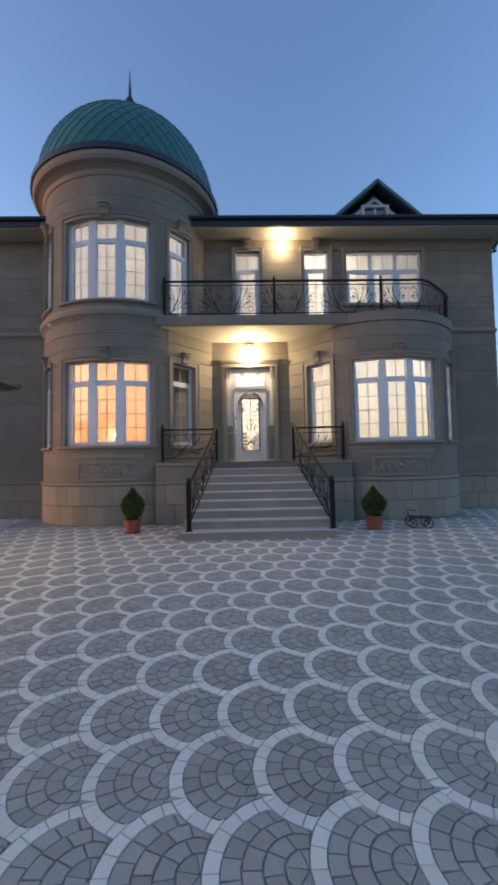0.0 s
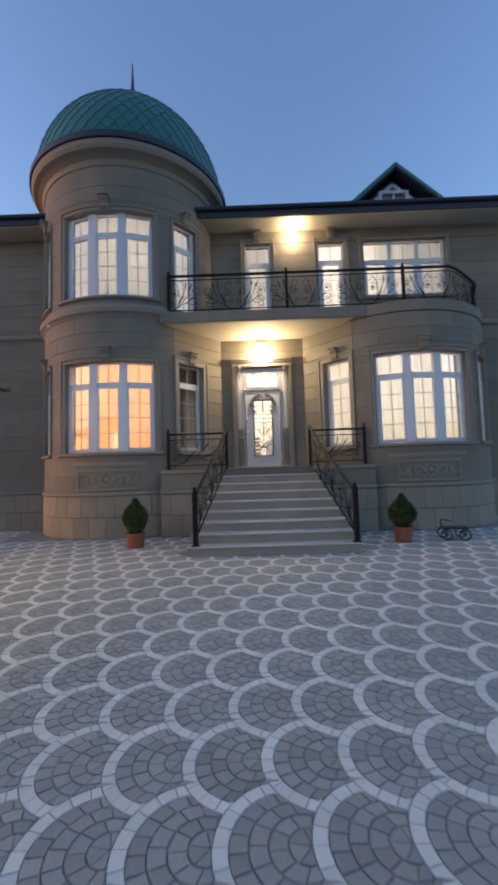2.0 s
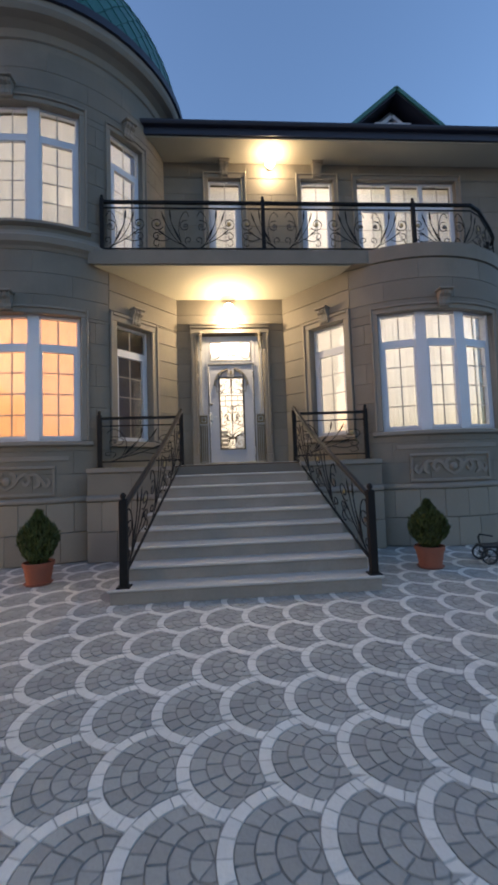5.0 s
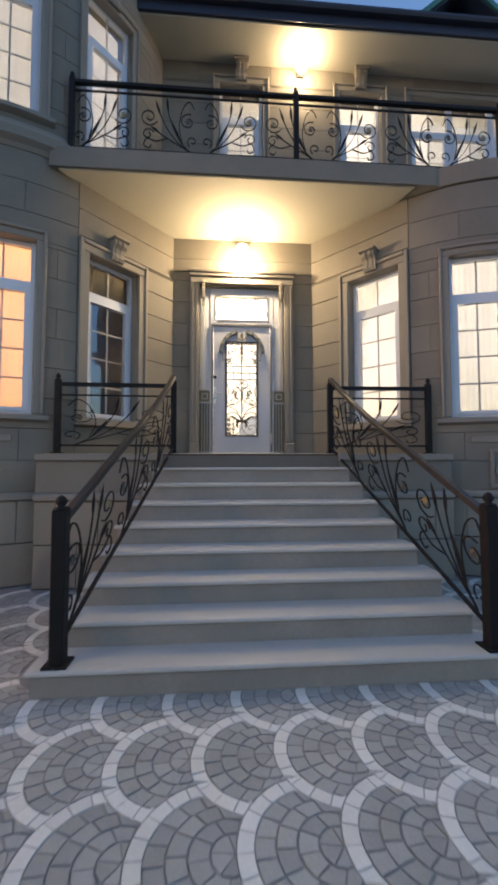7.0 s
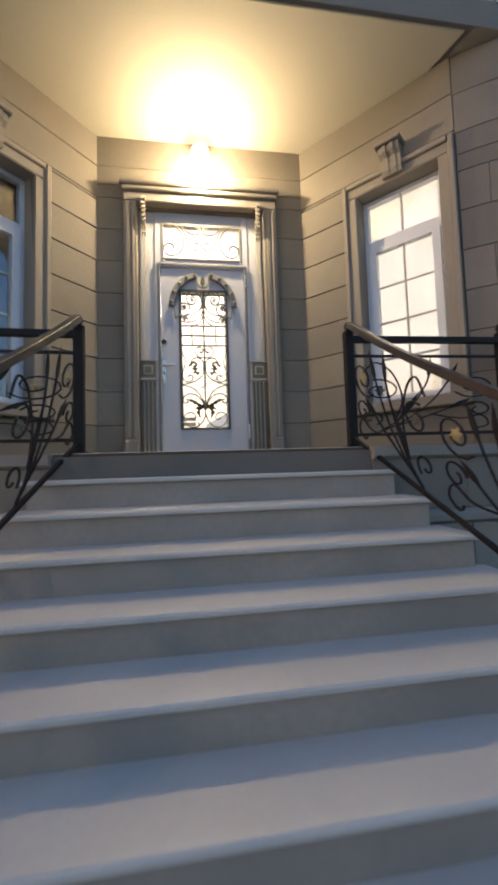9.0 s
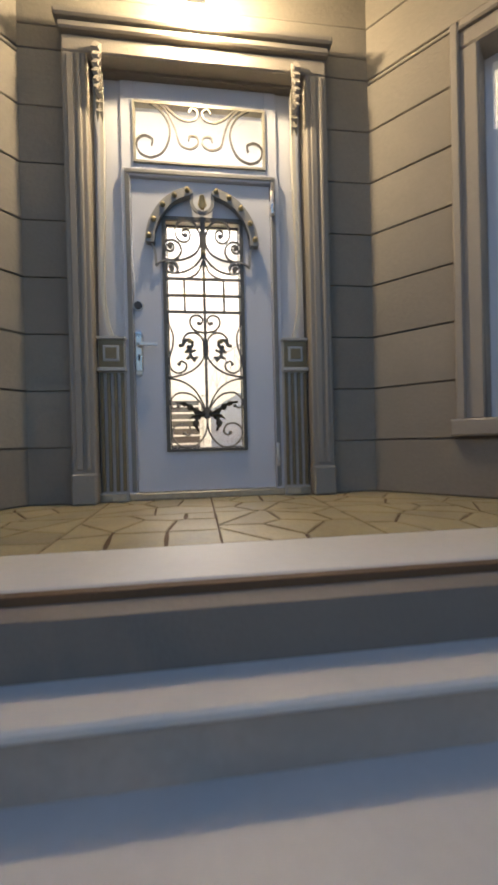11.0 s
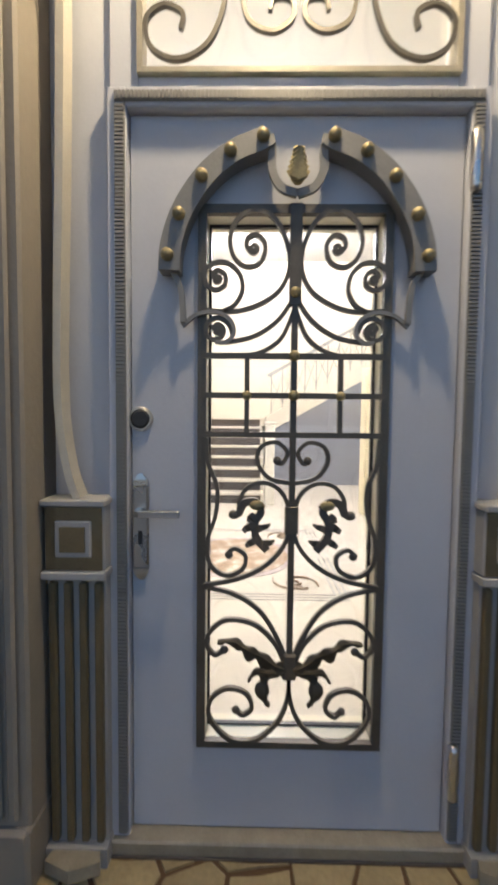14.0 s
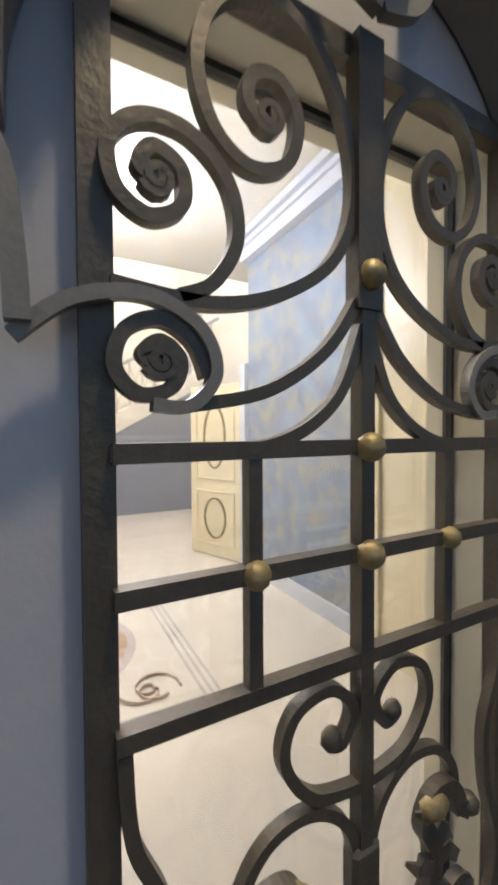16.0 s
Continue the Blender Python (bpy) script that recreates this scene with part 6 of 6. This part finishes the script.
part("sheet", bm, SHEET, pile, smooth=True)
cable = [(8.1 + 30 * f, 12.6 + 26 * f, 5.5 + 4.2 * f - 4.5 * f * (1 - f)) for f in np.linspace(0, 1, 25)]
tagged(part("power_cable", bar(bmesh.new(), cable, 0.006, 0.006, (0, 0, 1)), DARK), "thin dark overhead cable leaving the house corner", "cable")
pipe = thing("downpipe", (8.0, 12.0, EAVE), label="dark metal downpipe elbow under the eaves corner", category="downpipe")
part("elbow", bar(bmesh.new(), [(0.26, -0.36, 0.0), (0.22, -0.28, -0.16), (0.13, -0.09, -0.32), (0.12, -0.06, -0.46)], 0.038, 0.038), ROOF, pipe, bevel=0.01)
part("collar", boxes((0.07, 0.17, -0.12, -0.005, -0.48, -0.43)), ROOF, pipe)

gl = thing("garage_lamp", (-4.98, 5.2, 2.62), label="glowing bulkhead lamp on the garage wall", category="lamp")
part("bracket", boxes((0.0, 0.05, -0.07, 0.07, -0.07, 0.07)), DARK, gl, bevel=0.005)
part("globe", ball(bmesh.new(), (0.1, 0, 0), 0.06, 14), BULB, gl, "warm glowing glass globe", smooth=True)

# pylon on the skyline, lit pillar by the fence
PYLON = mat("galvanised_lattice", (0.10, 0.11, 0.13), 0.6, metal=0.3, vary=0.1)
py = thing("power_pylon", (91.0, 131.0, G), label="far lattice power pylon against the dusk sky", category="pylon")
for sx in (-1, 1):
    for sy in (-1, 1):
        part("leg", bar(bmesh.new(), [(3.0 * sx, 3.0 * sy, 0), (1.0 * sx, 1.0 * sy, 20), (0.15 * sx, 0.15 * sy, 30)], 0.13, 0.13), PYLON, py)
for k in range(9):
    z0, z1 = 2.4 * k, 2.4 * (k + 1)
    r0, r1 = 3 - 0.1 * z0, 3 - 0.1 * z1
    for sx in (-1, 1):
        part("brace", bar(bmesh.new(), [(r0 * sx, -r0, z0), (-r1 * sx, -r1, z1)], 0.07, 0.07), PYLON, py)
for z, w in ((20, 5.5), (24.4, 5.8)):
    part("arm", bar(bmesh.new(), [(-w, 0, z + 0.2), (0, 0, z + 0.9), (w, 0, z + 0.2)], 0.14, 0.14), PYLON, py)
    part("arm", bar(bmesh.new(), [(-w, 0, z), (w, 0, z)], 0.12, 0.12), PYLON, py)
    for s in (-1, 1):
        part("wire", bar(bmesh.new(), [(s * w, 0, z - 0.6), (s * w + 20, -14, z - 2.5), (s * w + 60, -40, z - 1)], 0.03, 0.03), PYLON, py)
pil = thing("lit_pillar", (11.1, 16.0, G), label="pale rendered pillar lit by a small lamp by the fence", category="pillar")
part("shaft", boxes((-0.16, 0.16, -0.16, 0.16, 0, 2.55)), SHEDWALL, pil, bevel=0.01)
part("lamp", ball(bmesh.new(), (-0.02, -0.26, 2.4), 0.07, 12), BULB, pil, "small glowing lamp", smooth=True)
part("lamp_arm", boxes((-0.03, 0.01, -0.24, -0.15, 2.46, 2.5)), DARK, pil)

# ---- court paving: overlapping fans of setts ----
FR, FX, FY = 0.345, 0.415, 0.4875   # fan radius, spacing along x, spacing along y
FANX, FANY = 0.378, 3.03            # one fan's centre
FRONT = ((FX / 2, FY), (FX / 2, -FY), (FX, 0.0))


def fan_blocks():
    """The blocks of one fan as outlines, cut along the fans that overlap it."""
    rng = random.Random(5)
    out = []
    # pale rim, then rows of cobbles whose arcs flatten inwards
    edges = [(0.0, FR), (0.0, 0.277)] + [(0.018 * k, 0.277 - 0.064 * k) for k in range(1, 4)] + [(0.066, 0.007)]
    for row, ((c0, r1), (c1, r0)) in enumerate(zip(edges, edges[1:])):
        pale = row == 0
        lo, hi = (66, 294) if pale else (42, 318)
        n = 14 if pale else max(4, round(radians(hi - lo) * (r0 + r1) / 2 / 0.086))
        jig = 0.0 if pale else rng.uniform(-0.4, 0.4)
        for k in range(n):
            a0, a1 = lo + (hi - lo) * (k + jig) / n, lo + (hi - lo) * (k + 1 + jig) / n
            am = radians((a0 + a1) / 2)
            g = 0.0018
            ring = []
            for cx, r, sgn in ((c0, r1 - g, 1), (c1, r0 + g, -1)):
                da = math.degrees(g / r)
                if not pale:
                    da += rng.uniform(0, 0.9)
                for a in [a0 + da, (a0 + a1) / 2, a1 - da][::sgn]:
                    rr = r - (0 if pale else rng.uniform(0, 0.0035) * sgn)
                    ring.append([cx + rr * math.cos(radians(a)), rr * math.sin(radians(a))])
            mid = (sum(q[0] for q in ring) / 6, sum(q[1] for q in ring) / 6)
            inside = 0
            for p in ring:
                for fx, fy in FRONT:
                    dx, dy = p[0] - fx, p[1] - fy
                    dd = math.hypot(dx, dy)
                    if dd < FR + 0.004:
                        inside += 1
                        p[0], p[1] = fx + dx / dd * (FR + 0.004), fy + dy / dd * (FR + 0.004)
                        break
            area = 0.5 * abs(sum(ring[i][0] * ring[(i + 1) % 6][1] - ring[(i + 1) % 6][0] * ring[i][1] for i in range(6)))
            deep = any(math.hypot(mid[0] - fx, mid[1] - fy) < FR - 0.045 for fx, fy in FRONT)
            if inside < 6 and not deep and area > 0.0006:
                out.append((ring, pale, rng.uniform(-0.0025, 0.002)))
    return out


BLOCKS = fan_blocks()


def block_solid(ring, dz):
    cx, cy = sum(p[0] for p in ring) / 6, sum(p[1] for p in ring) / 6
    v = []
    for shrink, z in ((1.0, -0.03), (1.0, -0.002 + dz), (0.97, dz)):
        v += [(cx + (p[0] - cx) * shrink, cy + (p[1] - cy) * shrink, z) for p in ring]
    f = []
    for lvl in (0, 6):
        f += [(lvl + i, lvl + (i + 1) % 6, lvl + 6 + (i + 1) % 6, lvl + 6 + i) for i in range(6)]
    f.append((12, 13, 14, 15, 16, 17))
    return v, f


SOLIDS = [(*block_solid(ring, dz), pale) for ring, pale, dz in BLOCKS]
pavement = thing("pavement", (0, 0, G), label="court paving of dark cobble fans edged with pale setts", category="paving", kind="structure")
NEAR = 300 // len(SOLIDS)
fans = []
for j in range(-9, 24):
    for i in range(-34, 34):
        x, y = FANX + FX * i + (FX / 2 if j % 2 else 0.0), FANY + FY * j
        in_house = -1.25 < x < 1.95 and y > 8.0 or y > 10.15 and -5.9 < x < 6.6 or y > 11.9 and -7.3 < x < 8.0
        if -11 < x < 12 and not in_house:
            fans.append((x, y))
fans.sort(key=lambda p: (p[0] - 0.1) ** 2 + (p[1] - 2.6) ** 2)
shared = []
for k, (v, f, pale) in enumerate(SOLIDS):
    shared.append(mesh_of("sett" if pale else "cobble", v, f, SETT if pale else COBBLE))
for x, y in fans[:NEAR]:
    for me, (v, f, pale) in zip(shared, SOLIDS):
        ob = new("sett" if pale else "cobble", me)
        ob.parent = pavement
        ob.location = (x, y, 0)
for nm, want, material in (("setts", True, SETT), ("cobbles", False, COBBLE)):
    vs, fs, base = [], [], 0
    for v, f, pale in SOLIDS:
        if pale != want:
            continue
        va, fa = np.array(v), f
        for x, y in fans[NEAR:]:
            vs.append(va + (x, y, 0))
            fs += [tuple(i + base for i in q) for q in fa]
            base += len(v)
    ob = new(nm, mesh_of(nm, np.concatenate(vs).tolist(), fs, material))
    ob.parent = pavement
    tagged(ob, "pale granite setts" if want else "dark grey granite cobbles", kind="stuff")
lay_flags()
lay_cladding()
